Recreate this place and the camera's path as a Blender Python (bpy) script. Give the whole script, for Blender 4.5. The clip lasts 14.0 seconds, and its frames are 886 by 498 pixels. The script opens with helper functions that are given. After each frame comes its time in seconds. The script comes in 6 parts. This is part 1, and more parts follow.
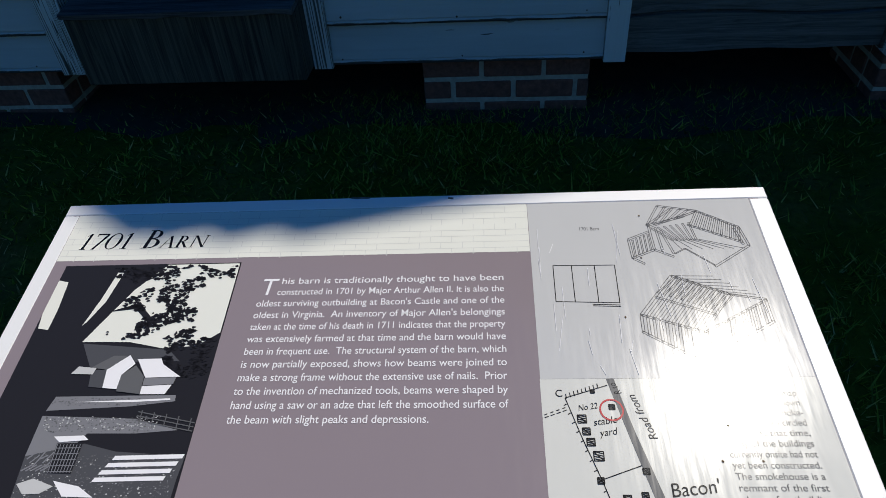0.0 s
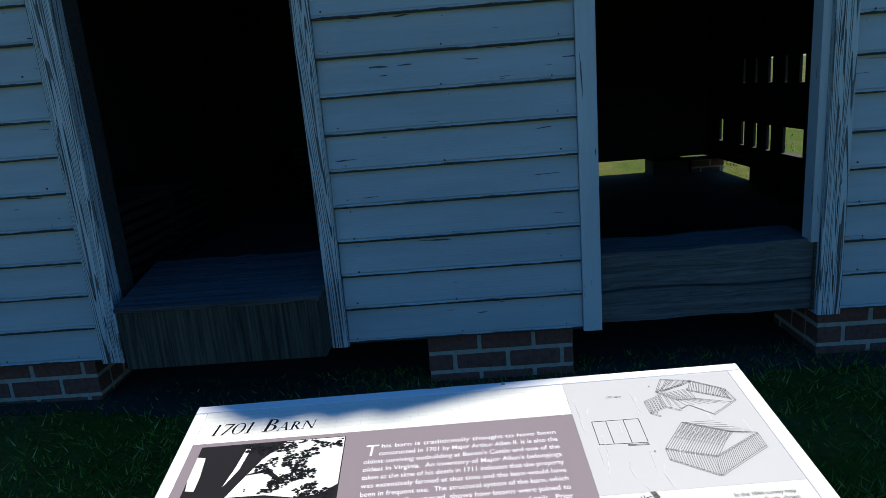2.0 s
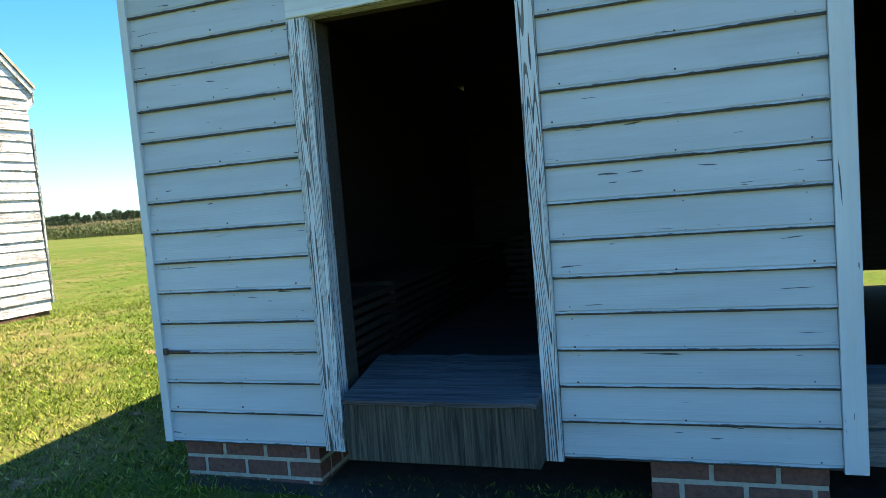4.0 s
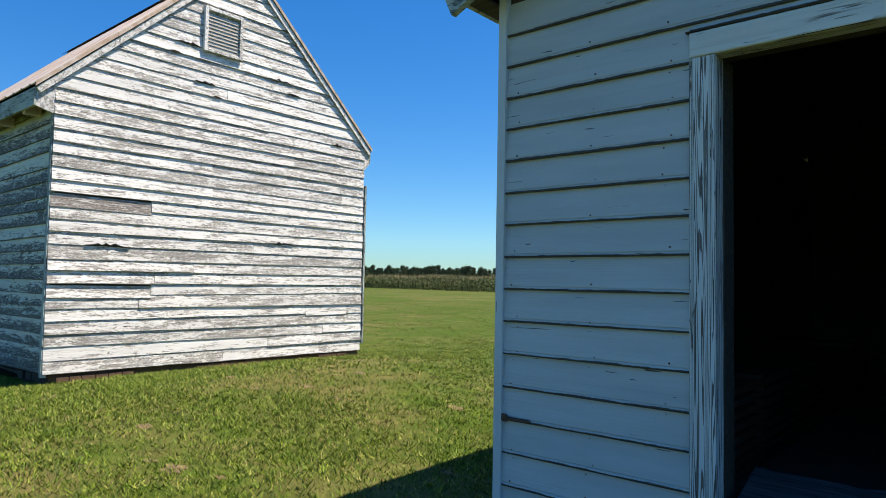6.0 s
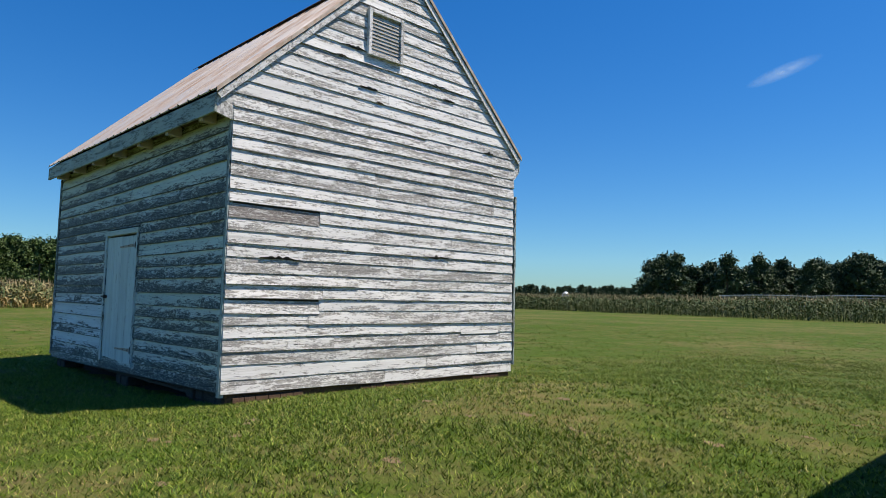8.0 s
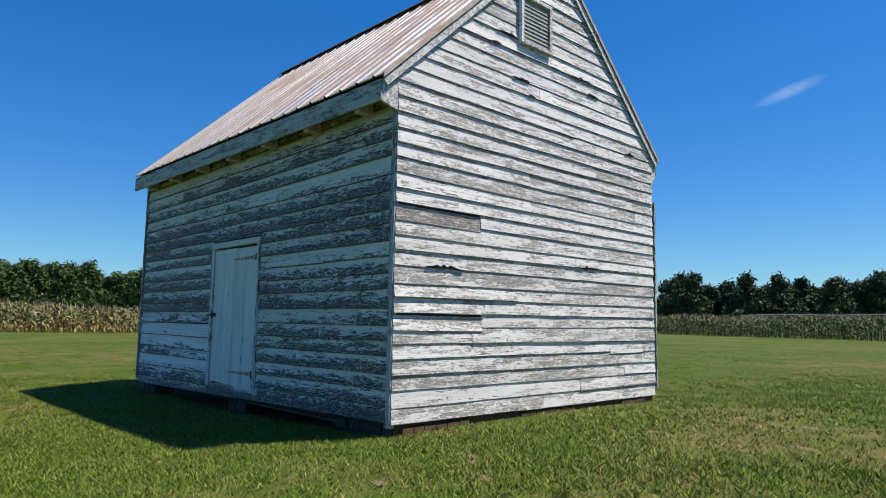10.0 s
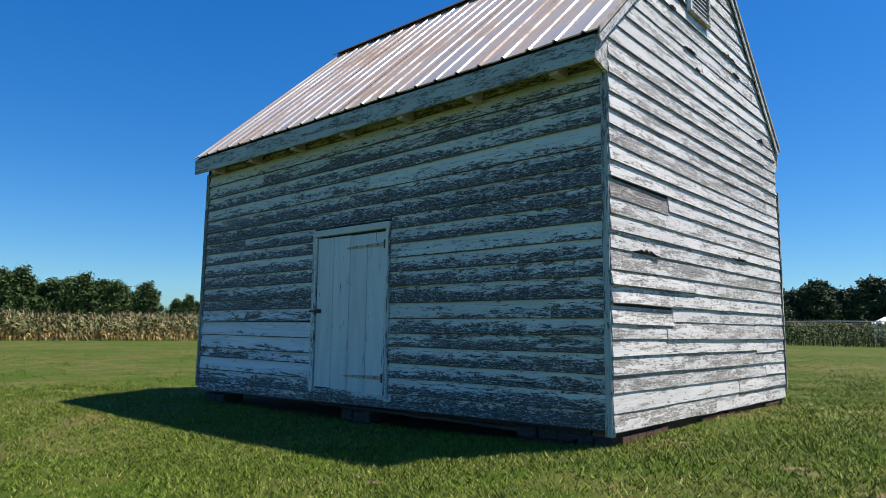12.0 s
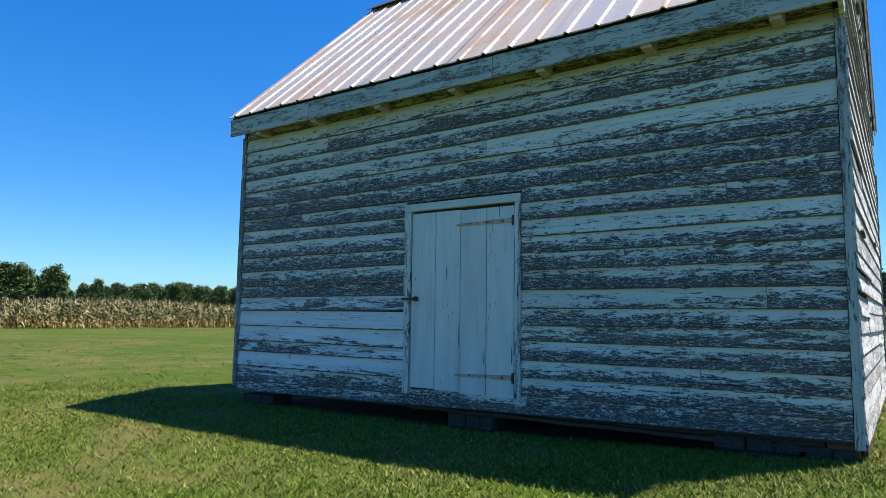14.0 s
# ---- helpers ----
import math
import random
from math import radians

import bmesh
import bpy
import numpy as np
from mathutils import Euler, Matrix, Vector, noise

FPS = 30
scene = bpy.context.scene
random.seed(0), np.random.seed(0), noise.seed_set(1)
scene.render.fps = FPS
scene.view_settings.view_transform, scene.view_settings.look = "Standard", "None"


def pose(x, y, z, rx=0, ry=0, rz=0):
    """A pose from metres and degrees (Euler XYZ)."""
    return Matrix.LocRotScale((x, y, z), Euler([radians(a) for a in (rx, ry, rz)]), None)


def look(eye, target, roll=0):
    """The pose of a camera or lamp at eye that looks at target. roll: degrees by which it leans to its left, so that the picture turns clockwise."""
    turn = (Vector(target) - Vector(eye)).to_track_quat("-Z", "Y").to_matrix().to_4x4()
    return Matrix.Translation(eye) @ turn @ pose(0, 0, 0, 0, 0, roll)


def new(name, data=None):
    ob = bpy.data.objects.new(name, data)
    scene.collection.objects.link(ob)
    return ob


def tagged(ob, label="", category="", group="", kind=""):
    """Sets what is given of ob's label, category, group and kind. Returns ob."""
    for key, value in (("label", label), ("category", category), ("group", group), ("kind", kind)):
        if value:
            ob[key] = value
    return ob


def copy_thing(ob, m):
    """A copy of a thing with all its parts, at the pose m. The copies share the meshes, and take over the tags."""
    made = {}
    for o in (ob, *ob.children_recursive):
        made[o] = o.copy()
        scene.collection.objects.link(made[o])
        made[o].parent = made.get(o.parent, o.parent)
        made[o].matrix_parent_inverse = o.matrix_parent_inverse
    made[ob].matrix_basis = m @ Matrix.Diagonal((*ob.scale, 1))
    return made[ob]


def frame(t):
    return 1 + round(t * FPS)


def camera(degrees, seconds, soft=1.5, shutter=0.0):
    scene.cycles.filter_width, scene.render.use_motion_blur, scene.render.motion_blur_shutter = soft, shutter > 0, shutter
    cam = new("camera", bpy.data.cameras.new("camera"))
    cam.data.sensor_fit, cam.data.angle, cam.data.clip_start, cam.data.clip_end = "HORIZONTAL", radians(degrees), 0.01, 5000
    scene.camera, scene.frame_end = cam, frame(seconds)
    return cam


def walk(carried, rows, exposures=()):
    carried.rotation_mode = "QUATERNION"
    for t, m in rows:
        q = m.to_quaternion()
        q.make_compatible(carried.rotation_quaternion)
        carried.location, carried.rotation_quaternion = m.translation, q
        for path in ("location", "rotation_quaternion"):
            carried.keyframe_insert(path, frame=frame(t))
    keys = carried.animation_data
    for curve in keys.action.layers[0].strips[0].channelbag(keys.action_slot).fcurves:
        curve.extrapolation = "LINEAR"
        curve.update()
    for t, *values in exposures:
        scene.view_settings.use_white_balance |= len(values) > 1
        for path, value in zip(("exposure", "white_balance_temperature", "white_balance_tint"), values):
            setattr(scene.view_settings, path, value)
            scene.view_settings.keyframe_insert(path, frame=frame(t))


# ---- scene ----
cam = camera(67.5, 14.0, soft=0.55)
METRES, EYE, TILT, LEAN, TURN = 9.2, 1.305, 0.0, 0.0, 6.9
ROWS = [
    (0.0, 0.0, 0.0, 0.0, -2.8, -39.97, 3.35),
    (0.5, 0.0001, -0.0012, 0.0003, -2.86, -39.08, 3.08),
    (1.0, -0.0004, -0.0044, -0.0006, -1.81, -36.01, 3.49),
    (1.5, -0.0058, -0.0178, -0.0001, -1.72, -23.28, 5.21),
    (2.0, -0.0164, -0.0338, -0.0006, -5.93, -13.92, 4.54),
    (2.2, -0.0168, -0.0346, 0.0001, -5.75, -12.75, 4.75),
    (4.3, -0.0347, -0.0279, 0.0029, 15.08, -2.41, 4.1),
    (4.5, -0.0406, -0.0294, 0.0007, 17.85, -1.36, 3.76),
    (5.0, -0.0572, -0.0253, 0.0005, 24.73, 0.12, 2.92),
    (5.5, -0.0707, -0.011, 0.0024, 28.69, 1.48, 1.48),
    (6.0, -0.0885, -0.0065, 0.0002, 33.74, 2.9, -1.06),
    (6.5, -0.1244, -0.0186, -0.0034, 36.24, 3.37, -1.66),
    (7.0, -0.1638, -0.0293, -0.0081, 37.66, 3.71, -1.71),
    (7.5, -0.2067, -0.0349, -0.0048, 38.49, 3.99, -1.58),
    (10.0, -0.4577, -0.0825, -0.0171, 39.65, 6.25, -0.93),
    (10.5, -0.5148, -0.1015, -0.0228, 39.49, 6.87, -0.72),
    (11.0, -0.586, -0.1202, -0.0286, 38.41, 7.16, -0.83),
    (11.5, -0.6418, -0.1434, -0.0302, 37.02, 7.28, -0.71),
    (12.0, -0.7032, -0.1547, -0.0344, 34.79, 7.03, -0.77),
    (12.5, -0.7628, -0.1685, -0.0342, 32.73, 6.81, -0.76),
    (13.0, -0.8207, -0.1724, -0.0356, 30.98, 6.6, -0.81),
    (13.5, -0.8851, -0.1694, -0.033, 29.03, 6.15, -0.92),
    (14.0, -0.9436, -0.1688, -0.0324, 27.96, 5.97, -0.79),
]
EXPOSURES = [(0.0, -0.43, 6500, 10), (1.0, -0.43, 6500, 10), (1.5, -0.02, 6400, 10), (2.0, 0.31, 6400, 10), (2.2, 0.51, 6450, 10), (4.3, 2.1, 8050, 10), (4.6, 1.83, 7950, 10), (5.0, 1.42, 7700, 10), (5.5, 1.07, 7200, 10),
             (6.0, 0.88, 7000, 10), (6.5, 0.74, 6850, 10), (7.0, 0.56, 6700, 10), (7.7, 0.48, 6650, 10), (10.0, 0.51, 6520, 10), (12.5, 0.58, 6450, 10), (14.0, 0.92, 6400, 10)]
walk(cam, [(t, pose(0, 0, EYE, TILT, LEAN, TURN) @ pose(METRES * x, METRES * y, METRES * z, 90 + pitch, roll, yaw)) for t, x, y, z, yaw, pitch, roll in ROWS], EXPOSURES)

# ---------------------------------------------------------------- daylight
SUN_WAY = Vector((0.99, 1.0, 2.93)).normalized()
sun = new("sun", bpy.data.lights.new("sun", "SUN"))
sun.data.energy, sun.data.angle, sun.data.color = 5.0, radians(0.53), (1.0, 0.94, 0.84)
sun.matrix_world = look(SUN_WAY * 60, (0, 0, 0))
world = bpy.data.worlds.new("world")
scene.world = world
world.use_nodes = True
sky = world.node_tree.nodes.new("ShaderNodeTexSky")
sky.sky_type, sky.sun_disc = "NISHITA", False
sky.sun_elevation, sky.sun_rotation = math.asin(SUN_WAY.z), math.atan2(SUN_WAY.x, SUN_WAY.y)
sky.air_density, sky.dust_density, sky.ozone_density = 1.0, 0.4, 2.5
back = world.node_tree.nodes["Background"]
back.inputs["Strength"].default_value = 0.085
rich = world.node_tree.nodes.new("ShaderNodeHueSaturation")
rich.inputs["Saturation"].default_value = 1.55
tint = world.node_tree.nodes.new("ShaderNodeMix")
tint.data_type, tint.blend_type = "RGBA", "MULTIPLY"
tint.inputs[0].default_value = 1.0
tint.inputs[7].default_value = (0.70, 1.10, 1.46, 1)
even = world.node_tree.nodes.new("ShaderNodeGamma")
even.inputs["Gamma"].default_value = 0.84
world.node_tree.links.new(sky.outputs["Color"], even.inputs["Color"])
world.node_tree.links.new(even.outputs["Color"], rich.inputs["Color"])
world.node_tree.links.new(rich.outputs["Color"], tint.inputs[6])
world.node_tree.links.new(tint.outputs[2], back.inputs["Color"])


# ---------------------------------------------------------------- materials
class Mat:
    """A node material with a few short ways to chain nodes."""

    def __init__(self, name, rough=0.8, metal=0.0):
        self.m = bpy.data.materials.new(name)
        self.m.use_nodes = True
        self.t = self.m.node_tree
        self.b = self.t.nodes["Principled BSDF"]
        self.b.inputs["Roughness"].default_value, self.b.inputs["Metallic"].default_value = rough, metal

    def node(self, kind, **values):
        n = self.t.nodes.new(kind)
        for key, value in values.items():
            n.inputs[key.replace("_", " ")].default_value = value
        return n

    def link(self, a, b):
        self.t.links.new(a, b)

    def coords(self, scale=(1, 1, 1), shuffle=True, world_space=False):
        if world_space:
            src = self.node("ShaderNodeNewGeometry").outputs["Position"]
        else:
            src = self.node("ShaderNodeTexCoord").outputs["Object"]
        m = self.node("ShaderNodeMapping")
        m.inputs["Scale"].default_value = scale
        self.link(src, m.inputs["Vector"])
        if shuffle and not world_space:
            info = self.node("ShaderNodeObjectInfo")
            mul = self.node("ShaderNodeMath")
            mul.operation = "MULTIPLY"
            mul.inputs[1].default_value = 57.0
            self.link(info.outputs["Random"], mul.inputs[0])
            self.link(mul.outputs[0], m.inputs["Location"])
        return m.outputs["Vector"]

    def noise(self, vec, scale, detail=5.0, rough=0.6, distort=0.0):
        n = self.node("ShaderNodeTexNoise", Scale=scale, Detail=detail, Roughness=rough, Distortion=distort)
        self.link(vec, n.inputs["Vector"])
        return n.outputs["Fac"]

    def ramp(self, fac, stops):
        r = self.node("ShaderNodeValToRGB")
        e = r.color_ramp.elements
        while len(e) < len(stops):
            e.new(0.5)
        for el, (p, c) in zip(e, stops):
            el.position = p
            el.color = (*c, 1) if isinstance(c, tuple) else (c, c, c, 1)
        self.link(fac, r.inputs["Fac"])
        return r.outputs["Color"]

    def math(self, op, a, b, c=None):
        n = self.node("ShaderNodeMath")
        n.operation = op
        for i, v in enumerate((a, b, c)):
            if v is None:
                continue
            if isinstance(v, (int, float)):
                n.inputs[i].default_value = v
            else:
                self.link(v, n.inputs[i])
        return n.outputs[0]

    def mix(self, fac, a, b, how="MIX"):
        n = self.node("ShaderNodeMix")
        n.data_type, n.blend_type = "RGBA", how
        for i, v in ((0, fac), (6, a), (7, b)):
            if isinstance(v, (int, float)):
                n.inputs[i].default_value = v
            elif isinstance(v, tuple):
                n.inputs[i].default_value = (*v, 1)
            else:
                self.link(v, n.inputs[i])
        return n.outputs[2]

    def finish(self, color, bump=None, strength=0.3, depth=0.01, rough=None):
        if isinstance(color, tuple):
            self.b.inputs["Base Color"].default_value = (*color, 1)
        else:
            self.link(color, self.b.inputs["Base Color"])
        if bump is not None:
            n = self.node("ShaderNodeBump", Strength=strength, Distance=depth)
            self.link(bump, n.inputs["Height"])
            self.link(n.outputs["Normal"], self.b.inputs["Normal"])
        if rough is not None:
            self.link(rough, self.b.inputs["Roughness"])
        return self.m


def painted_wood(name, paint, wood_dark, wood_light, wear, low_wear=0.0, height=0.2, fine=1.0, axis=0, drip=0.0, grime=0.5, tones=0.1, cracks=0.0, blots=0.45, fibres=0.0, flecks=0.0, vary=0.05, flake_size=(6.0, 62.0), speck_size=(16.0, 120.0), rings=0.0, edge_dark=0.0):
    """White paint flaking off grained boards. wear: share of bare wood; low_wear: more of it towards a board's drip
    edge;
    drip: bare strip along that edge, darkened to draw the lap's shadow; grime: streaks; tones: how far boards differ;
    cracks: short dark splits along the grain;
    flake_size: how fine the flakes are along and across the grain; rings: raised growth rings that shed the paint;
    edge_dark: lap shadow painted along the drip edge, with its dirt."""
    k = Mat(name, 0.72)

    def grain(a, b):
        return (a, b, b) if axis == 0 else (b, b, a)
    blot = k.noise(k.coords(grain(1.0, 9.0)), 1.6, 8, 0.72, 0.8)
    flake = k.noise(k.coords(grain(flake_size[0] * fine, flake_size[1] * fine)), 1.4, 6, 0.75, 0.9)
    speck = k.noise(k.coords(grain(*speck_size)), 1.6, 4, 0.7, 0.5)
    fibre = k.noise(k.coords(grain(2.0, 190.0)), 1.0, 3, 0.6, 0.3)
    rest = 1.0 - blots
    cover = k.math("ADD", k.math("MULTIPLY", blot, blots), k.math("ADD", k.math("MULTIPLY", flake, rest * 0.78), k.math("MULTIPLY", speck, rest * 0.22)))
    info = k.node("ShaderNodeObjectInfo").outputs["Random"]
    cover = k.math("ADD", cover, k.math("MULTIPLY", k.math("SUBTRACT", info, 0.5), vary))
    xyz = k.node("ShaderNodeSeparateXYZ")
    k.link(k.node("ShaderNodeTexCoord").outputs["Object"], xyz.inputs[0])
    if low_wear:
        up = k.math("MINIMUM", k.math("DIVIDE", xyz.outputs["Z"], height), 1.0)
        cover = k.math("ADD", cover, k.math("MULTIPLY", k.math("SUBTRACT", up, 0.5), low_wear))
    if drip:
        rag = k.math("ADD", xyz.outputs["Z"], k.math("MULTIPLY", k.math("SUBTRACT", flake, 0.5), 0.02))
        low = k.ramp(k.math("MULTIPLY", rag, 10.0), [(drip * 10.0, 1.0), (drip * 10.0 + 0.03, 0.0)])
        cover = k.math("SUBTRACT", cover, k.math("MULTIPLY", low, 0.4))
    if fibres:
        cover = k.math("ADD", cover, k.math("MULTIPLY", k.math("SUBTRACT", fibre, 0.5), fibres))
    edge = 0.28 + wear * 0.42
    mask = k.ramp(cover, [(max(edge - 0.010, 0), 0.0), (edge + 0.010, 1.0)])
    if flecks:
        crumb = k.noise(k.coords(grain(12.0, 48.0), shuffle=True), 1.9, 5, 0.75, 1.2)
        crumbs = k.ramp(crumb, [(0.60 - flecks, 0.0), (0.615 - flecks, 0.85)])
        pits = k.ramp(crumb, [(0.27 + flecks, 0.25), (0.285 + flecks, 1.0)])
        mask = k.math("MULTIPLY", k.math("MAXIMUM", mask, crumbs), pits)
    if rings:
        swirl = k.noise(k.coords(grain(0.45, 19.0)), 1.0, 2, 0.45, 0.2)
        band = k.math("FRACT", k.math("MULTIPLY", swirl, 17.0), 0.0)
        patchy = k.ramp(k.noise(k.coords(grain(2.0, 5.0)), 1.0, 3, 0.6), [(0.62 - 0.4 * rings, 0.0), (0.70 - 0.4 * rings, 1.0)])
        lines = k.ramp(k.math("ADD", band, k.math("MULTIPLY", k.math("SUBTRACT", flake, 0.5), 0.5)), [(0.30, 1.0), (0.38, 0.0)])
        mask = k.math("MULTIPLY", mask, k.math("SUBTRACT", 1.0, k.math("MULTIPLY", lines, patchy)))
    wood = k.ramp(fibre, [(0.32, wood_dark), (0.66, wood_light)])
    dirty = k.ramp(k.noise(k.coords(grain(0.7, 5.0)), 2.0, 4, 0.6), [(0.3, tuple(c * 0.82 for c in paint)), (0.7, paint)])
    dirty = k.mix(k.math("MULTIPLY", fibre, 0.14), dirty, wood_light)
    streak = k.noise(k.coords(grain(0.6, 38.0)), 1.0, 5, 0.7)
    dirty = k.mix(k.ramp(streak, [(0.54, 0.0), (0.72, grime)]), dirty, wood_light)
    col = k.mix(mask, wood, dirty)
    # bare wood at the drip edge, its colour also drawing the lap's shadow
    if drip:
        col = k.mix(k.math("MULTIPLY", low, 0.7), col, k.mix(fibre, tuple(c * 0.3 for c in wood_dark), wood_light))
    # shadow line under each lap, put into the colour along with the dirt
    if edge_dark:
        col = k.mix(k.math("MULTIPLY", low, edge_dark), col, tuple(c * 0.35 for c in wood_dark))
    if cracks:
        split = k.noise(k.coords(grain(4.5, 70.0)), 1.0, 2, 0.5, 0.6)
        col = k.mix(k.ramp(split, [(0.27 + cracks, 0.9), (0.285 + cracks, 0.0)]), col, tuple(c * 0.5 for c in wood_dark))
    tone = k.ramp(k.noise(k.coords((0.25, 0.25, 0.25)), 0.8, 1, 0.5), [(0.3, 1.0 - tones), (0.7, 1.0)])
    col = k.mix(1.0, col, tone, "MULTIPLY")
    height_map = k.math("ADD", k.math("MULTIPLY", mask, 0.7), k.math("MULTIPLY", fibre, 0.5))
    return k.finish(col, height_map, 0.7, 0.004)


def plain_wood(name, dark, light, axis=0, rough=0.85):
    k = Mat(name, rough)
    s = (1.0, 30.0, 30.0) if axis == 0 else (30.0, 30.0, 1.0)
    fibre = k.noise(k.coords(s), 2.0, 7, 0.7, 1.2)
    blot = k.noise(k.coords((2, 2, 2)), 1.5, 4, 0.6)
    k.b.inputs["Specular IOR Level"].default_value = 0.2
    return k.finish(k.mix(k.math("MULTIPLY", blot, 0.4), k.ramp(fibre, [(0.38, dark), (0.64, light)]), dark), fibre, 0.5, 0.004)


def speckled(name, a, b, scale=20.0, rough=0.85, metal=0.0, bump=0.3):
    k = Mat(name, rough, metal)
    n = k.noise(k.coords(), scale, 6, 0.65)
    big = k.noise(k.coords(), scale * 0.12, 4, 0.6)
    col = k.mix(k.math("MULTIPLY", big, 0.5), k.ramp(n, [(0.3, a), (0.7, b)]), a)
    return k.finish(col, n, bump, 0.005)


def leafy(name, stops, rough=0.6, per_island=True):
    k = Mat(name, rough)
    if per_island:
        r = k.node("ShaderNodeNewGeometry").outputs["Random Per Island"]
    else:
        r = k.node("ShaderNodeObjectInfo").outputs["Random"]
    col = k.ramp(r, stops)
    m = k.finish(col)
    k.b.inputs["Specular IOR Level"].default_value = 0.25
    return m


WHITE_SIDING = painted_wood("white_painted_siding", (0.535, 0.575, 0.58), (0.06, 0.052, 0.045), (0.34, 0.32, 0.29), 0.16, drip=0.0065, grime=0.14, cracks=0.004, tones=0.08, edge_dark=0.85)
WHITE_TRIM = painted_wood("flaking_white_trim", (0.72, 0.75, 0.74), (0.03, 0.027, 0.024), (0.22, 0.20, 0.18), 0.30, axis=2, fine=0.6, grime=0.35, cracks=0.02, blots=0.25, fibres=0.2, rings=0.85)
WHITE_JAMB = painted_wood("smooth_white_trim", (0.66, 0.70, 0.70), (0.08, 0.07, 0.06), (0.34, 0.32, 0.29), 0.16, axis=2, grime=0.15, cracks=0.006)
WHITE_HEAD = painted_wood("flaking_white_head_trim", (0.72, 0.75, 0.72), (0.05, 0.045, 0.04), (0.30, 0.28, 0.25), 0.28, cracks=0.02, rings=0.2)
# Real wear, but gable tones are lightened as sunlit, front tones darkened as shaded.
GABLE_SIDING = painted_wood("weathered_sunlit_tone_siding", (0.88, 0.845, 0.81), (0.125, 0.112, 0.10), (0.48, 0.445, 0.41), 0.482, drip=0.003, grime=0.75, tones=0.12, cracks=0.035, flecks=0.04, fibres=0.08, vary=0.06, flake_size=(9.0, 27.0), speck_size=(20.0, 60.0))
FRONT_SIDING = painted_wood("weathered_shaded_tone_siding", (0.76, 0.80, 0.72), (0.03, 0.029, 0.026), (0.12, 0.114, 0.098), 0.575, 0.16, height=0.165, drip=0.005, grime=0.3, tones=0.15, cracks=0.03, flecks=0.045, vary=0.07, flake_size=(6.5, 26.0), speck_size=(24.0, 70.0), blots=0.30)
FRONT_UPPER = painted_wood("half_worn_siding", (0.72, 0.77, 0.66), (0.035, 0.033, 0.028), (0.14, 0.13, 0.11), 0.475, 0.10, height=0.165, drip=0.005, grime=0.4, tones=0.15, cracks=0.03, flecks=0.03, flake_size=(8.0, 30.0), speck_size=(30.0, 80.0), blots=0.40, vary=0.09)
FRONT_FRESH = painted_wood("repainted_siding", (0.80, 0.84, 0.82), (0.035, 0.033, 0.03), (0.15, 0.14, 0.125), 0.40, 0.10, drip=0.007, tones=0.12, cracks=0.03, flecks=0.03, flake_size=(5.0, 24.0), speck_size=(24.0, 70.0), blots=0.5, vary=0.10)
GREENISH_TRIM = painted_wood("mossy_painted_trim", (0.50, 0.55, 0.48), (0.05, 0.055, 0.045), (0.17, 0.18, 0.145), 0.47, cracks=0.02, flecks=0.05, flake_size=(8.0, 30.0), speck_size=(30.0, 80.0))
CORNER_TRIM = painted_wood("weathered_corner_trim", (0.48, 0.54, 0.50), (0.03, 0.032, 0.028), (0.13, 0.13, 0.11), 0.53, axis=2, cracks=0.02, flecks=0.05, flake_size=(7.0, 34.0), speck_size=(26.0, 80.0))
CASING_PAINT = painted_wood("flaked_casing_paint", (0.70, 0.75, 0.70), (0.03, 0.03, 0.026), (0.14, 0.13, 0.11), 0.46, axis=2, cracks=0.02, flecks=0.04, flake_size=(7.0, 30.0), speck_size=(26.0, 80.0))
DOOR_PAINT = painted_wood("plank_door_paint", (0.70, 0.76, 0.71), (0.05, 0.045, 0.04), (0.22, 0.20, 0.17), 0.30, axis=2, grime=0.3, cracks=0.015, flake_size=(6.0, 40.0))
BARE_BOARD = painted_wood("bare_grey_board", (0.68, 0.65, 0.62), (0.085, 0.068, 0.06), (0.32, 0.28, 0.255), 0.545, grime=0.8, cracks=0.04, flecks=0.04, flake_size=(7.0, 40.0))
# The soffit's tan is darkened here to hold the shade under the eave.
SOFFIT_WOOD = plain_wood("shaded_soffit_wood", (0.07, 0.052, 0.045), (0.17, 0.13, 0.11))
RAFTER_WOOD = plain_wood("pale_rafter_wood", (0.42, 0.35, 0.30), (0.62, 0.53, 0.46), axis=0)
HINGE_PAINT = speckled("rust_bled_paint", (0.30, 0.17, 0.09), (0.62, 0.58, 0.48), 28, 0.75)
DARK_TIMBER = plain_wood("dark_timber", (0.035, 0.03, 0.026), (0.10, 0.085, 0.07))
GREY_TIMBER = plain_wood("grey_timber", (0.07, 0.066, 0.06), (0.19, 0.18, 0.17))
ROTTEN_SILL = plain_wood("rotten_sill", (0.06, 0.036, 0.024), (0.24, 0.14, 0.09))
INSIDE_WOOD = plain_wood("inside_wood", (0.05, 0.04, 0.032), (0.14, 0.11, 0.085))
PLYWOOD_TOP = plain_wood("weathered_plywood", (0.045, 0.042, 0.042), (0.16, 0.15, 0.15))
PLYWOOD_FRONT = plain_wood("stained_plywood", (0.025, 0.024, 0.02), (0.13, 0.115, 0.085), axis=2)
BRICK = speckled("old_red_brick", (0.10, 0.038, 0.027), (0.26, 0.105, 0.072), 45, 0.9, 0, 0.4)
MORTAR = speckled("lime_mortar", (0.30, 0.27, 0.215), (0.50, 0.455, 0.37), 40, 0.95)
STONE = speckled("grey_block", (0.024, 0.019, 0.016), (0.075, 0.06, 0.048), 30, 0.9)
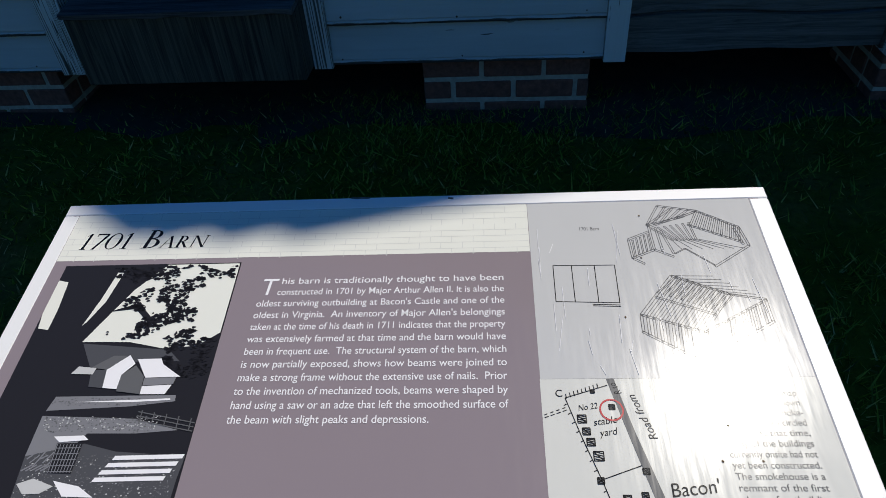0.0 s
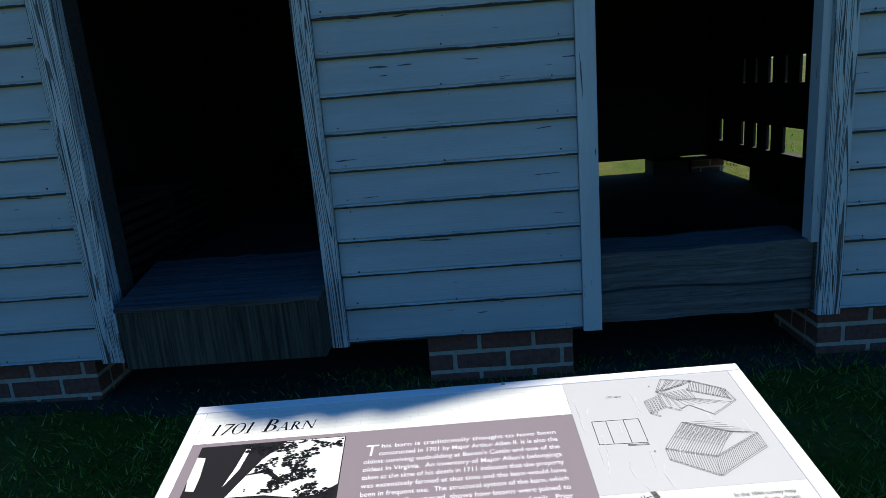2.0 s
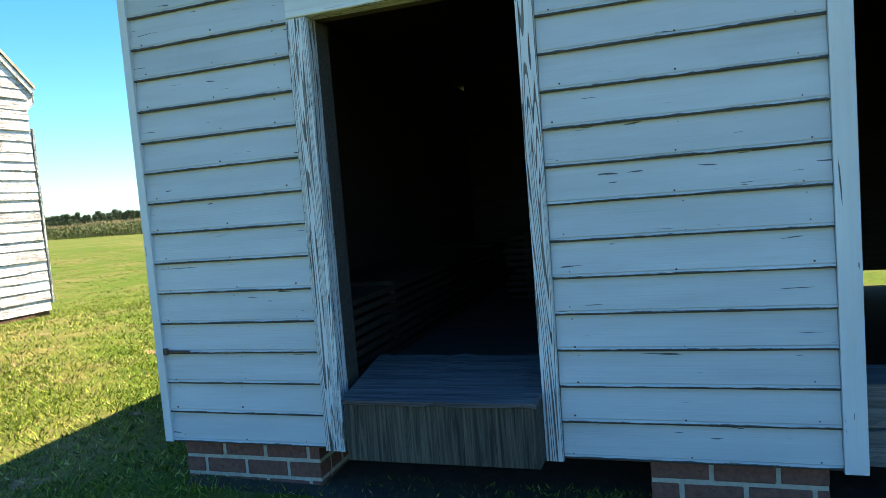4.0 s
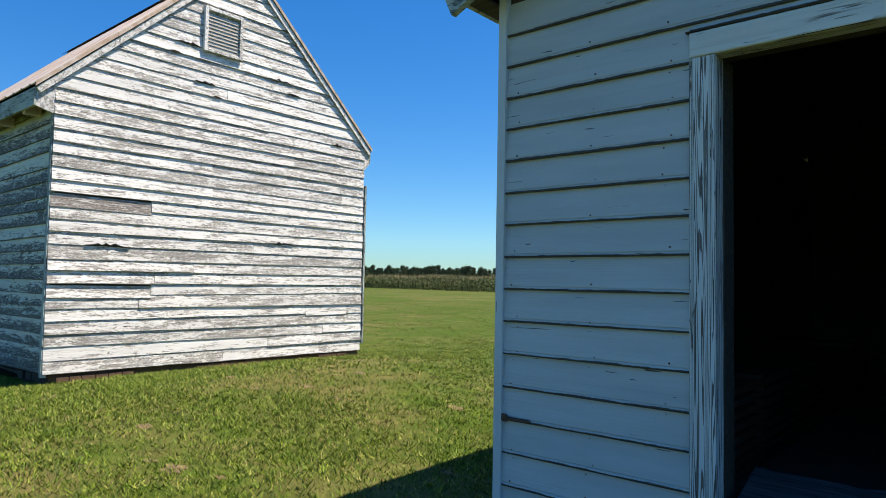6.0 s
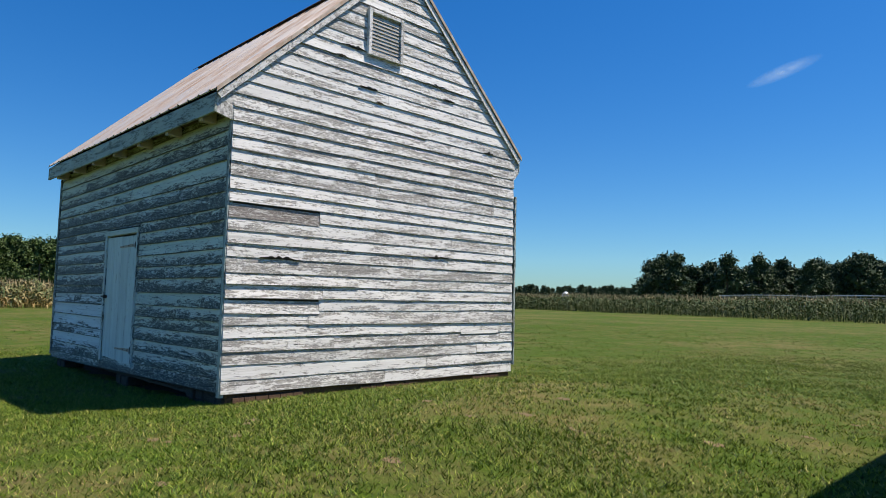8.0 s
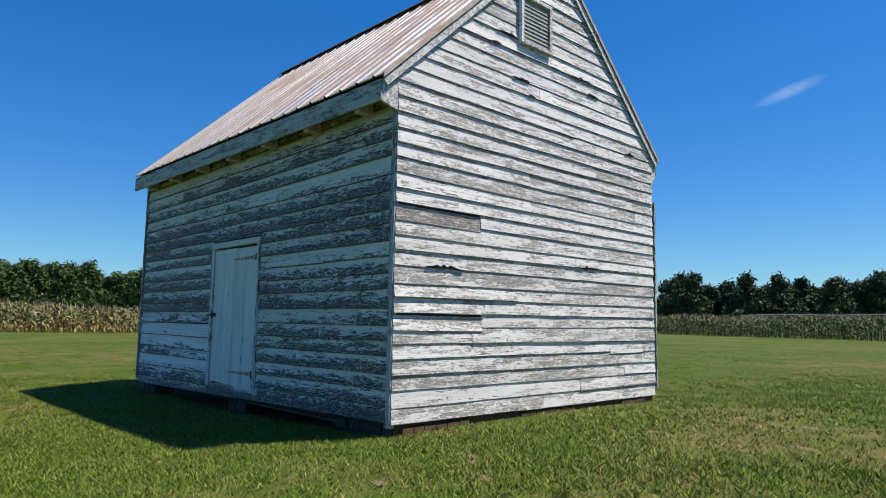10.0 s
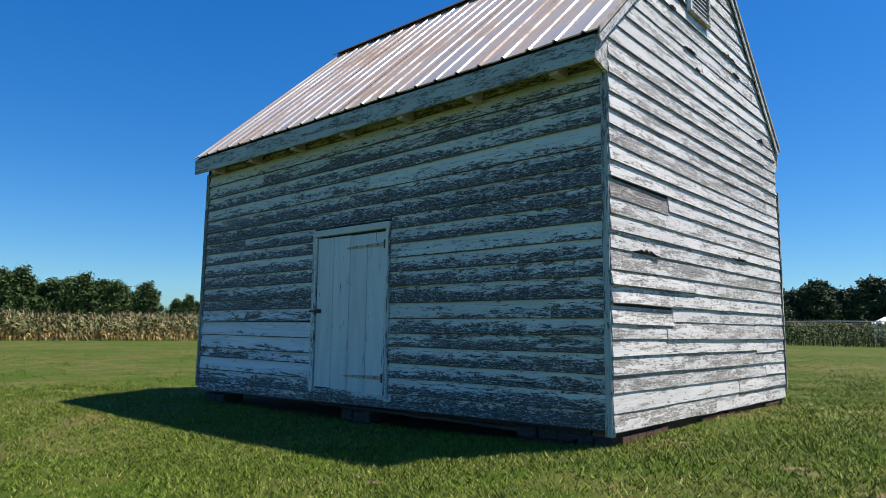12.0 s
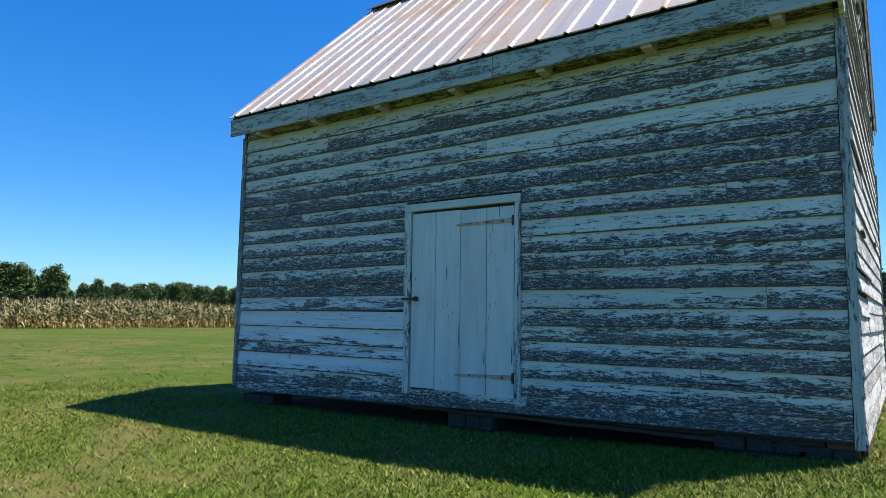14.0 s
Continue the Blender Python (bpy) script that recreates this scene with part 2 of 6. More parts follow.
IRON = speckled("rusty_iron", (0.05, 0.03, 0.02), (0.16, 0.09, 0.06), 60, 0.7, 0.4)
RUSTY_EDGE = speckled("rust_bled_edging", (0.34, 0.20, 0.11), (0.66, 0.60, 0.53), 9, 0.6)
DARK_SHINGLE = speckled("dark_shingle", (0.05, 0.048, 0.045), (0.12, 0.115, 0.11), 30, 0.9)


def roof_metal():
    k = Mat("rusting_roof_metal", 0.45, 0.35)
    v = k.coords((1, 1, 1), world_space=True)
    rust = k.noise(v, 1.1, 7, 0.62, 0.4)
    streak = k.noise(k.coords((7.0, 0.8, 0.8), world_space=True), 1.0, 5, 0.6)
    both = k.math("ADD", k.math("MULTIPLY", rust, 0.55), k.math("MULTIPLY", streak, 0.45))
    mask = k.ramp(both, [(0.43, 0.0), (0.60, 0.95)])
    fine = k.noise(v, 30, 4, 0.6)
    col = k.mix(mask, k.mix(fine, (0.42, 0.385, 0.365), (0.56, 0.52, 0.50)), k.mix(fine, (0.24, 0.14, 0.09), (0.42, 0.30, 0.23)))
    k.link(k.ramp(mask, [(0.0, 0.35), (1.0, 0.0)]), k.b.inputs["Metallic"])
    return k.finish(col, fine, 0.1, 0.002, k.ramp(mask, [(0.0, 0.42), (1.0, 0.85)]))


ROOF_METAL = roof_metal()


def lawn():
    k = Mat("lawn", 0.95)
    v = k.coords(world_space=True)
    big = k.noise(v, 0.16, 5, 0.6, 0.3)
    mid = k.noise(v, 1.3, 8, 0.75)
    fine = k.math("ADD", k.math("MULTIPLY", k.noise(v, 38.0, 4, 0.7), 0.6), k.math("MULTIPLY", k.noise(v, 4.5, 6, 0.7), 0.4))
    green = k.ramp(fine, [(0.25, (0.018, 0.030, 0.004)), (0.55, (0.056, 0.090, 0.008)), (0.8, (0.115, 0.155, 0.017))])
    dry = k.ramp(fine, [(0.25, (0.07, 0.052, 0.022)), (0.75, (0.24, 0.175, 0.075))])
    mask = k.ramp(k.math("ADD", k.math("MULTIPLY", big, 0.45), k.math("MULTIPLY", mid, 0.55)), [(0.47, 0.0), (0.62, 0.8)])
    k.b.inputs["Specular IOR Level"].default_value = 0.1
    return k.finish(k.mix(mask, green, dry), fine, 0.7, 0.03)


LAWN = lawn()
GRASS = leafy("grass_blades", [(0.0, (0.016, 0.036, 0.003)), (0.3, (0.060, 0.106, 0.006)), (0.65, (0.146, 0.220, 0.013)), (0.9, (0.25, 0.29, 0.032)), (1.0, (0.46, 0.37, 0.14))])
GRASS_FAR = leafy("far_grass_blades", [(0.0, (0.045, 0.070, 0.006)), (0.6, (0.085, 0.118, 0.010)), (1.0, (0.15, 0.165, 0.025))])
DRY_GRASS = leafy("dry_grass_blades", [(0.0, (0.13, 0.125, 0.025)), (0.5, (0.25, 0.19, 0.06)), (1.0, (0.40, 0.28, 0.12))])
WORN_EARTH = speckled("worn_tan_earth", (0.07, 0.045, 0.022), (0.27, 0.18, 0.085), 60, 0.95)
DIRT = speckled("bare_dirt", (0.022, 0.015, 0.010), (0.062, 0.044, 0.029), 14, 0.95)


# ---------------------------------------------------------------- mesh helpers
def part(name, bm, material, parent=None, label="", m=None):
    me = bpy.data.meshes.new(name)
    bm.to_mesh(me)
    bm.free()
    me.materials.append(material)
    ob = new(name, me)
    if m is not None:
        ob.matrix_basis = m
    ob.parent = parent
    if label:
        ob["label"] = label
    return ob


def thing(name, label, category, group="", kind="", m=None):
    ob = tagged(new(name), label, category, group, kind)
    ob.empty_display_size = 0.2
    if m is not None:
        ob.matrix_basis = m
    return ob


def add_box(bm, lo, hi, bevel=0.0):
    x0, y0, z0 = lo
    x1, y1, z1 = hi
    v = [bm.verts.new(p) for p in ((x0, y0, z0), (x1, y0, z0), (x1, y1, z0), (x0, y1, z0), (x0, y0, z1), (x1, y0, z1), (x1, y1, z1), (x0, y1, z1))]
    faces = [bm.faces.new([v[i] for i in f]) for f in ((0, 3, 2, 1), (4, 5, 6, 7), (0, 1, 5, 4), (1, 2, 6, 5), (2, 3, 7, 6), (3, 0, 4, 7))]
    if bevel:
        edges = list({e for f in faces for e in f.edges})
        bmesh.ops.bevel(bm, geom=edges, offset=bevel, segments=1, affect="EDGES", profile=0.5)


def box(lo, hi, bevel=0.004):
    bm = bmesh.new()
    add_box(bm, lo, hi, bevel)
    return bm


def prism(outline, y0, y1):
    """An outline of (x, z), drawn out from y0 to y1."""
    bm = bmesh.new()
    a = [bm.verts.new((x, y0, z)) for x, z in outline]
    b = [bm.verts.new((x, y1, z)) for x, z in outline]
    bm.faces.new(a)
    bm.faces.new(b[::-1])
    n = len(a)
    for i in range(n):
        bm.faces.new((a[(i + 1) % n], a[i], b[i], b[(i + 1) % n]))
    bmesh.ops.recalc_face_normals(bm, faces=bm.faces)
    return bm


def clapboard(rng, length, shown, proud=0.024, wobble=0.0, end_cut=(0.0, 0.0), bead=False):
    """One lapped board: x along it, z up, its face towards -y. end_cut slopes its ends: x gained per metre of height."""
    bm = bmesh.new()
    top = shown + 0.012
    if bead:
        prof = [(0.0, 0.016), (-proud + 0.011, 0.016), (-proud + 0.010, 0.0), (-proud, 0.0), (-proud - 0.002, 0.006), (-proud, 0.012), (-proud + 0.005, 0.015), (-proud + 0.001, 0.02), (-0.006, top), (0.0, top)]
    else:
        prof = [(0.0, 0.016), (-proud + 0.013, 0.016), (-proud + 0.013, 0.0), (-proud + 0.003, 0.0), (-proud, 0.004), (-0.006, top), (0.0, top)]
    n = max(2, int(length / 0.3)) if wobble else 1
    rings = []
    drift = 0.0
    for i in range(n + 1):
        f = i / n
        drift = 0.6 * drift + rng.uniform(-wobble, wobble)
        bow = rng.uniform(0, wobble * 0.7)
        ring = []
        for j, (y, z) in enumerate(prof):
            x = f * length + z * (end_cut[0] * (1 - f) + end_cut[1] * f)
            low = 1.0 if z < 0.03 else 0.0
            ring.append(bm.verts.new((x, y - bow * low, z + drift * low)))
        rings.append(ring)
    k = len(prof)
    for a, b in zip(rings, rings[1:]):
        for j in range(k):
            bm.faces.new((a[j], a[(j + 1) % k], b[(j + 1) % k], b[j]))
    bm.faces.new(rings[0][::-1])
    bm.faces.new(rings[-1])
    bmesh.ops.recalc_face_normals(bm, faces=bm.faces)
    return bm


def raster(name, v, f, material, parent=None):
    me = bpy.data.meshes.new(name)
    v, f = np.asarray(v, dtype=np.float32), np.asarray(f, dtype=np.int32)
    k = f.shape[1]
    me.vertices.add(len(v))
    me.vertices.foreach_set("co", v.ravel())
    me.loops.add(f.size)
    me.loops.foreach_set("vertex_index", f.ravel())
    me.polygons.add(len(f))
    me.polygons.foreach_set("loop_start", np.arange(0, f.size, k, dtype=np.int32))
    me.update(calc_edges=True)
    me.materials.append(material)
    ob = new(name, me)
    ob.parent = parent
    return ob


# ---------------------------------------------------------------- ground
def rise(x, y):
    """The lawn's height: a low swell between the two buildings, falling away towards the path."""
    return (-0.164 + 0.192 * np.tanh((y + 0.95) / 1.867) + 0.326 * np.exp(-((x + 6.254) / 2.75) ** 2 - ((y - 4.687) / 4.849) ** 2) + 0.015 * np.tanh((x + 6) / 4))


def axis_steps(near0, near1, step, reach):
    out = list(np.arange(near0, near1 + 1e-6, step))
    d, lo, hi = step, [], []
    a, b = near0, near1
    while b < reach:
        d *= 1.35
        b += d
        a -= d
        hi.append(b)
        lo.append(a)
    return np.array(lo[::-1] + out + hi)


gx, gy = axis_steps(-24, 8, 0.25, 2500), axis_steps(-10, 16, 0.25, 2500)
GX, GY = np.meshgrid(gx, gy)
GZ = rise(GX, GY)
nx, ny = len(gx), len(gy)
idx = np.arange(nx * ny).reshape(ny, nx)
quads = np.stack([idx[:-1, :-1], idx[:-1, 1:], idx[1:, 1:], idx[1:, :-1]], -1).reshape(-1, 4)
ground = raster("ground", np.stack([GX, GY, GZ], -1).reshape(-1, 3), quads, LAWN)
tagged(ground, "mown green lawn with dry yellow patches", "ground", kind="structure")
for p in ground.data.polygons:
    p.use_smooth = True

rng = random.Random(7)


# ---------------------------------------------------------------- brick piers
def brick_mesh(length, depth, height):
    bm = bmesh.new()
    add_box(bm, (-length / 2, -depth / 2, -height / 2), (length / 2, depth / 2, height / 2), 0.004)
    me = bpy.data.meshes.new("brick")
    bm.to_mesh(me)
    bm.free()
    me.materials.append(BRICK)
    return me


BRICK_LONG, BRICK_HALF = brick_mesh(0.215, 0.10, 0.070), brick_mesh(0.103, 0.10, 0.070)


def brick_pier(parent, x0, x1, y0, y1, z0, z1):
    """A pier with mortar core and one skin of bricks on its three open sides."""
    pier = part("pier", box((x0 + 0.003, y0 + 0.003, z0), (x1 - 0.003, y1 - 0.003, z1 - 0.004), 0), MORTAR, parent, "old red brick pier with wide pale mortar")
    z, row = z1 - 0.045, 0
    while z > z0 - 0.02:
        for side in range(3):
            span = (x1 - x0) if side == 0 else (y1 - y0) - 0.1
            a = 0.0
            first = row % 2
            while a < span - 0.03:
                half = first and a == 0.0
                size = 0.103 if half else 0.215
                if a + size > span:
                    size = span - a
                me = BRICK_LONG if size > 0.16 else BRICK_HALF
                s = size / (0.215 if size > 0.16 else 0.103)
                b = new("brick", me)
                c = a + size / 2
                j = rng.uniform(-0.004, 0.001)
                if side == 0:
                    b.matrix_basis = pose(x0 + c, y0 + 0.05 + j, z, 0, 0, rng.uniform(-0.6, 0.6)) @ Matrix.Diagonal((s, 1, 1, 1))
                else:
                    xs = x0 + 0.05 if side == 1 else x1 - 0.05
                    b.matrix_basis = pose(xs + j, y0 + 0.106 + c, z, 0, 0, 90) @ Matrix.Diagonal((s, 1, 1, 1))
                b.parent = pier
                a += size + 0.017
        z -= 0.088
        row += 1
    return pier


# ---------------------------------------------------------------- white barn with the two openings
AX0, AX1, AY0, AY1, AZ0 = -2.585, 3.03, 2.335, 8.02, 0.262
A_ROOF = [(-2.72, 2.655), (-0.095, 3.89), (1.10, 5.18), (3.20, 2.92)]
A_DOOR = (-1.615, -0.71, 0.262, 2.165)
A_BAY = (0.435, 1.29, 0.262, 2.165)


def roof_line(x, line=A_ROOF):
    for (xa, za), (xb, zb) in zip(line, line[1:]):
        if x <= xb:
            return za + (zb - za) * (x - xa) / (xb - xa)
    return line[-1][1]


barn = thing("barn", "white clapboard barn on brick piers with open doorways", "barn")


# the front wall: a boarded core with two holes, clad with lapped boards
core = bmesh.new()
for x0, x1, z0, z1 in ((AX0, A_DOOR[0], AZ0, 2.17), (A_DOOR[1], A_BAY[0], AZ0, 2.17), (A_BAY[1], AX1, AZ0, 2.17)):
    add_box(core, (x0 + 0.02, AY0 + 0.003, z0), (x1 - 0.02, AY0 + 0.11, z1))
front_a = part("front_wall", core, INSIDE_WOOD, barn, "white lapped boards with chalky paint and nail heads")
top = [(AX0 + 0.004, 2.17), (AX1 - 0.004, 2.17)] + [(x, roof_line(x) - 0.004) for x in (AX1 - 0.004, 1.10, -0.095, AX0 + 0.004)]
part("gable_core", prism(top, AY0 + 0.003, AY0 + 0.11), INSIDE_WOOD, barn)

SHOWN = 0.1455
for i in range(34):
    z0 = AZ0 + SHOWN * i
    z1 = z0 + SHOWN
    lo, hi = AX0 + 0.028, AX1 - 0.028
    if z1 + 0.02 > roof_line(lo):
        xs = np.linspace(AX0, AX1, 400)
        ok = [x for x in xs if roof_line(x) - 0.10 > z1]
        if len(ok) < 20:
            break
        lo, hi = max(lo, ok[0]), min(hi, ok[-1])
    holes = []
    if z0 < A_DOOR[3] + 0.09:
        holes = [(A_DOOR[0] - 0.098, A_DOOR[1] + 0.072), (A_BAY[0] - 0.082, A_BAY[1] + 0.122)]
    a = lo
    for h0, h1 in holes + [(hi, None)]:
        if h0 - a > 0.05:
            bm = clapboard(rng, h0 - a, SHOWN, 0.022, 0.0012, bead=True)
            part("clapboard", bm, WHITE_SIDING, front_a, m=pose(a, AY0, z0 + rng.uniform(-0.002, 0.002), 0, rng.uniform(-0.1, 0.1), 0))
        a = h1
    if holes and z1 > 2.29:
        for h0, h1 in holes:
            part("clapboard", clapboard(rng, h1 - h0, z1 - 2.272, 0.022, 0.0), WHITE_SIDING, front_a, m=pose(h0, AY0, 2.272))

# dark nail heads along the studs
bm = bmesh.new()
for i in range(15):
    z0 = AZ0 + SHOWN * i
    for x in (-2.50, -2.12, -1.80, -0.58, -0.15, 0.28, 1.47, 1.9, 2.3):
        for dz in (0.026, 0.12):
            if rng.random() < 0.75:
                c = Vector((x + rng.uniform(-0.025, 0.025), 0, z0 + dz + rng.uniform(-0.008, 0.008)))
                y = AY0 - (0.023 if dz < 0.05 else 0.0095)
                r = rng.uniform(0.0025, 0.0045)
                f = bm.faces.new([bm.verts.new((c.x + r * math.cos(t * math.tau / 6), y, c.z + r * math.sin(t * math.tau / 6))) for t in range(6)])
                g = bmesh.ops.extrude_face_region(bm, geom=[f])
                bmesh.ops.translate(bm, verts=[v for v in g["geom"] if isinstance(v, bmesh.types.BMVert)], vec=(0, 0.006, 0))
bmesh.ops.recalc_face_normals(bm, faces=bm.faces)
nails = part("nail_heads", bm, IRON, front_a, "dark rusted nail heads")
nails["kind"] = "stuff"


def trim(name, lo, hi, material, parent=barn, label="", bevel=0.004):
    return part(name, box(lo, hi, bevel), material, parent, label)


def upright(name, lo, hi, material, parent=barn, label="", jag=0.0):
    """A standing board with slightly uneven edges, built from its foot."""
    bm = bmesh.new()
    n = max(2, int((hi[2] - lo[2]) / 0.12)) if jag else 1
    rings = []
    for i in range(n + 1):
        z = (hi[2] - lo[2]) * i / n
        a, b = rng.uniform(-jag, jag), rng.uniform(-jag, jag)
        w, d = hi[0] - lo[0], hi[1] - lo[1]
        rings.append([bm.verts.new(p) for p in ((a, 0, z), (w + b, 0, z), (w + b, d, z), (a, d, z))])
    for r, s in zip(rings, rings[1:]):
        for j in range(4):
            bm.faces.new((r[j], r[(j + 1) % 4], s[(j + 1) % 4], s[j]))
    bm.faces.new(rings[0][::-1])
    bm.faces.new(rings[-1])
    bmesh.ops.recalc_face_normals(bm, faces=bm.faces)
    return part(name, bm, material, parent, label, m=pose(*lo))


FY = AY0 - 0.032
upright("corner_board", (AX0 - 0.012, FY, AZ0), (AX0 + 0.03, AY0 + 0.10, 2.66), WHITE_JAMB)
upright("corner_board", (AX1 - 0.03, FY, AZ0), (AX1 + 0.012, AY0 + 0.10, 2.95), WHITE_TRIM)
# casings of the two doorways, with thick reveals
upright("door_casing", (A_DOOR[0] - 0.096, FY, 0.25), (A_DOOR[0], AY0 + 0.05, 2.165), WHITE_TRIM, barn, "deeply flaked white casing with swirling grain", 0.0006)
upright("door_casing", (A_DOOR[1], FY, 0.25), (A_DOOR[1] + 0.07, AY0 + 0.05, 2.165), WHITE_TRIM, barn, "deeply flaked white casing", 0.0006)
trim("door_head", (A_DOOR[0] - 0.096, FY - 0.004, 2.168), (A_DOOR[1] + 0.07, AY0 + 0.05, 2.262), WHITE_HEAD)
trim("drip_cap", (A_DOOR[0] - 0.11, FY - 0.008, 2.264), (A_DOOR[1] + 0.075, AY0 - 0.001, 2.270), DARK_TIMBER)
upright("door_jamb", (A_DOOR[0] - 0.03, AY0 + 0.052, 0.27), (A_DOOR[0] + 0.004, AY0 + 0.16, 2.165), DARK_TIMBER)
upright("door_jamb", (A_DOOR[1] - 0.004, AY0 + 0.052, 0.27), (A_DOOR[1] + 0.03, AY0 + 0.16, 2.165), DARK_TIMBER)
upright("bay_casing", (A_BAY[0] - 0.08, FY, 0.25), (A_BAY[0] - 0.004, AY0 + 0.05, 2.165), WHITE_JAMB, barn, "narrow white casing", 0.0)
upright("bay_casing", (A_BAY[1] + 0.03, FY, 0.25), (A_BAY[1] + 0.12, AY0 + 0.05, 2.165), WHITE_TRIM, barn, "deeply flaked white casing", 0.0006)
upright("bay_jamb", (A_BAY[1] - 0.004, FY + 0.02, 0.56), (A_BAY[1] + 0.028, AY0 + 0.06, 2.165), WHITE_JAMB, barn, "smooth painted jamb", 0.0)
trim("bay_head", (A_BAY[0] - 0.08, FY - 0.004, 2.168), (A_BAY[1] + 0.12, AY0 + 0.05, 2.262), WHITE_HEAD)

# timber sills and the plywood cover in the doorway
def sill_beam(parent, x0, x1, y0, y1, z0, z1, material, label):
    bm = bmesh.new()
    n = max(3, int((x1 - x0) / 0.12))
    rings = []
    for i in range(n + 1):
        x = x0 + (x1 - x0) * i / n
        q = [rng.uniform(-0.006, 0.006) for _ in range(6)]
        crack = z0 + (z1 - z0) * (0.44 + 0.03 * math.sin(i * 0.9))
        rings.append([bm.verts.new(p) for p in ((x, y0 + q[0], z0 + q[1]), (x, y0 + q[2], crack - 0.006), (x, y0 + 0.022, crack), (x, y0 + q[3], crack + 0.007), (x, y0 + q[4], z1 + q[5]), (x, y1, z1 + q[5]), (x, y1, z0))])
    for r, s in zip(rings, rings[1:]):
        for j in range(7):
            bm.faces.new((r[j], r[(j + 1) % 7], s[(j + 1) % 7], s[j]))
    bm.faces.new(rings[0][::-1])
    bm.faces.new(rings[-1])
    bmesh.ops.recalc_face_normals(bm, faces=bm.faces)
    return part("sill_beam", bm, material, parent, label)


sill_beam(barn, A_BAY[0] - 0.002, A_BAY[1] + 0.028, 2.35, 2.62, 0.268, 0.565, GREY_TIMBER, "hewn grey sill beam with a long split")
cover = part("sill_cover", box((-1.540, 2.185, 0.262), (-0.712, 2.203, 0.508), 0.003), PLYWOOD_FRONT, barn, "streaked dark plywood cover over the sill")
bm = bmesh.new()
n = 12
rings = []
for i in range(n + 1):
    f = i / n
    lip = rng.uniform(-0.004, 0.006)
    xf, xb = -1.548 + 0.836 * f, -1.607 + 0.895 * f
    rings.append([bm.verts.new(p) for p in ((xf, 2.172 + lip, 0.510 + lip * 0.5), (xf, 2.170 + lip, 0.528), (xb, 2.745 + lip, 0.580 + lip), (xb, 2.745 + lip, 0.562))])
for a, b in zip(rings, rings[1:]):
    for j in range(4):
        bm.faces.new((a[j], a[(j + 1) % 4], b[(j + 1) % 4], b[j]))
bm.faces.new(rings[0][::-1])
bm.faces.new(rings[-1])
bmesh.ops.recalc_face_normals(bm, faces=bm.faces)
part("cover_top", bm, PLYWOOD_TOP, cover, "worn dark plywood top tilted towards the front")
for x in (-1.538, -0.728):
    side = prism([(2.206, 0.264), (2.70, 0.264), (2.70, 0.554), (2.206, 0.508)], 0, 0.016)
    bmesh.ops.transform(side, matrix=Matrix(((0, 1, 0, x), (1, 0, 0, 0), (0, 0, 1, 0), (0, 0, 0, 1))), verts=side.verts)
    bmesh.ops.recalc_face_normals(side, faces=side.faces)
    part("cover_side", side, PLYWOOD_FRONT, cover)

# side, back and inner walls, plank floor of the closed end
left_a = part("side_wall", box((AX0 + 0.004, AY0 + 0.112, AZ0), (AX0 + 0.10, AY1, 2.70), 0), INSIDE_WOOD, barn)
for i in range(16):
    z0 = AZ0 + SHOWN * i
    part("clapboard", clapboard(rng, AY1 - AY0 - 0.104, SHOWN, 0.022, 0.002), WHITE_SIDING, left_a, m=pose(AX0 + 0.004, AY1 - 0.001, z0, 0, 0, -90))
part("back_wall", prism([(AX0 + 0.102, 0.10), (-0.44, 0.10), (-0.44, roof_line(-0.44) - 0.004), (AX0 + 0.102, roof_line(AX0 + 0.102) - 0.004)], AY1 - 0.10, AY1), INSIDE_WOOD, barn, "dark boarded rear wall")
part("back_wall", prism([(-0.44, 0.215), (AX1 - 0.102, 0.215), (AX1 - 0.102, roof_line(AX1 - 0.102) - 0.004), (1.10, 5.176), (-0.095, 3.886), (-0.44, roof_line(-0.44) - 0.004)], AY1 - 0.098, AY1 - 0.002), INSIDE_WOOD, barn, "dark boarded rear wall raised above the ground")
part("partition", box((-0.52, AY0 + 0.112, 0.262), (-0.442, AY1 - 0.102, 3.68), 0), INSIDE_WOOD, barn, "dark plank partition between the two rooms")
part("floor_deck", box((AX0 + 0.102, AY0 + 0.112, 0.40), (-0.522, AY1 - 0.102, 0.455), 0), INSIDE_WOOD, barn, "dark plank floor")
slats = part("slatted_wall", box((2.93, AY0 + 0.112, 0.20), (3.03, AY1, 0.41), 0), DARK_TIMBER, barn, "dark slatted side wall that lets daylight through")
part("rail", box((2.95, AY0 + 0.112, 0.66), (3.028, AY1, 1.07), 0), DARK_TIMBER, slats)
part("rail", box((2.95, AY0 + 0.112, 1.31), (3.028, AY1, 2.95), 0), DARK_TIMBER, slats)
for z0, z1, gaps in ((0.40, 0.67, ((4.9, 5.0), (5.40, 5.54), (5.75, 6.13), (6.38, 6.47), (6.69, 6.77), (7.0, 7.08), (7.58, 7.68))),
                     (1.06, 1.32, ((4.9, 5.0), (5.49, 5.55), (5.77, 5.87), (6.09, 6.14), (6.39, 6.48), (6.72, 6.77), (7.01, 7.06)))):
    a = AY0 + 0.12
    for g0, g1 in gaps + ((AY1 - 0.02, None),):
        w = (g0 - a) / max(1, round((g0 - a) / 0.2))
        while a < g0 - 0.02:
            part("slat", box((2.975, a, z0), (3.0, a + w - 0.001, z1), 0), DARK_TIMBER, slats)
            a += w
        a = g1
part("corner_post", box((2.915, AY1 - 0.13, 0.20), (3.032, AY1 + 0.004, 2.95), 0), DARK_TIMBER, slats)
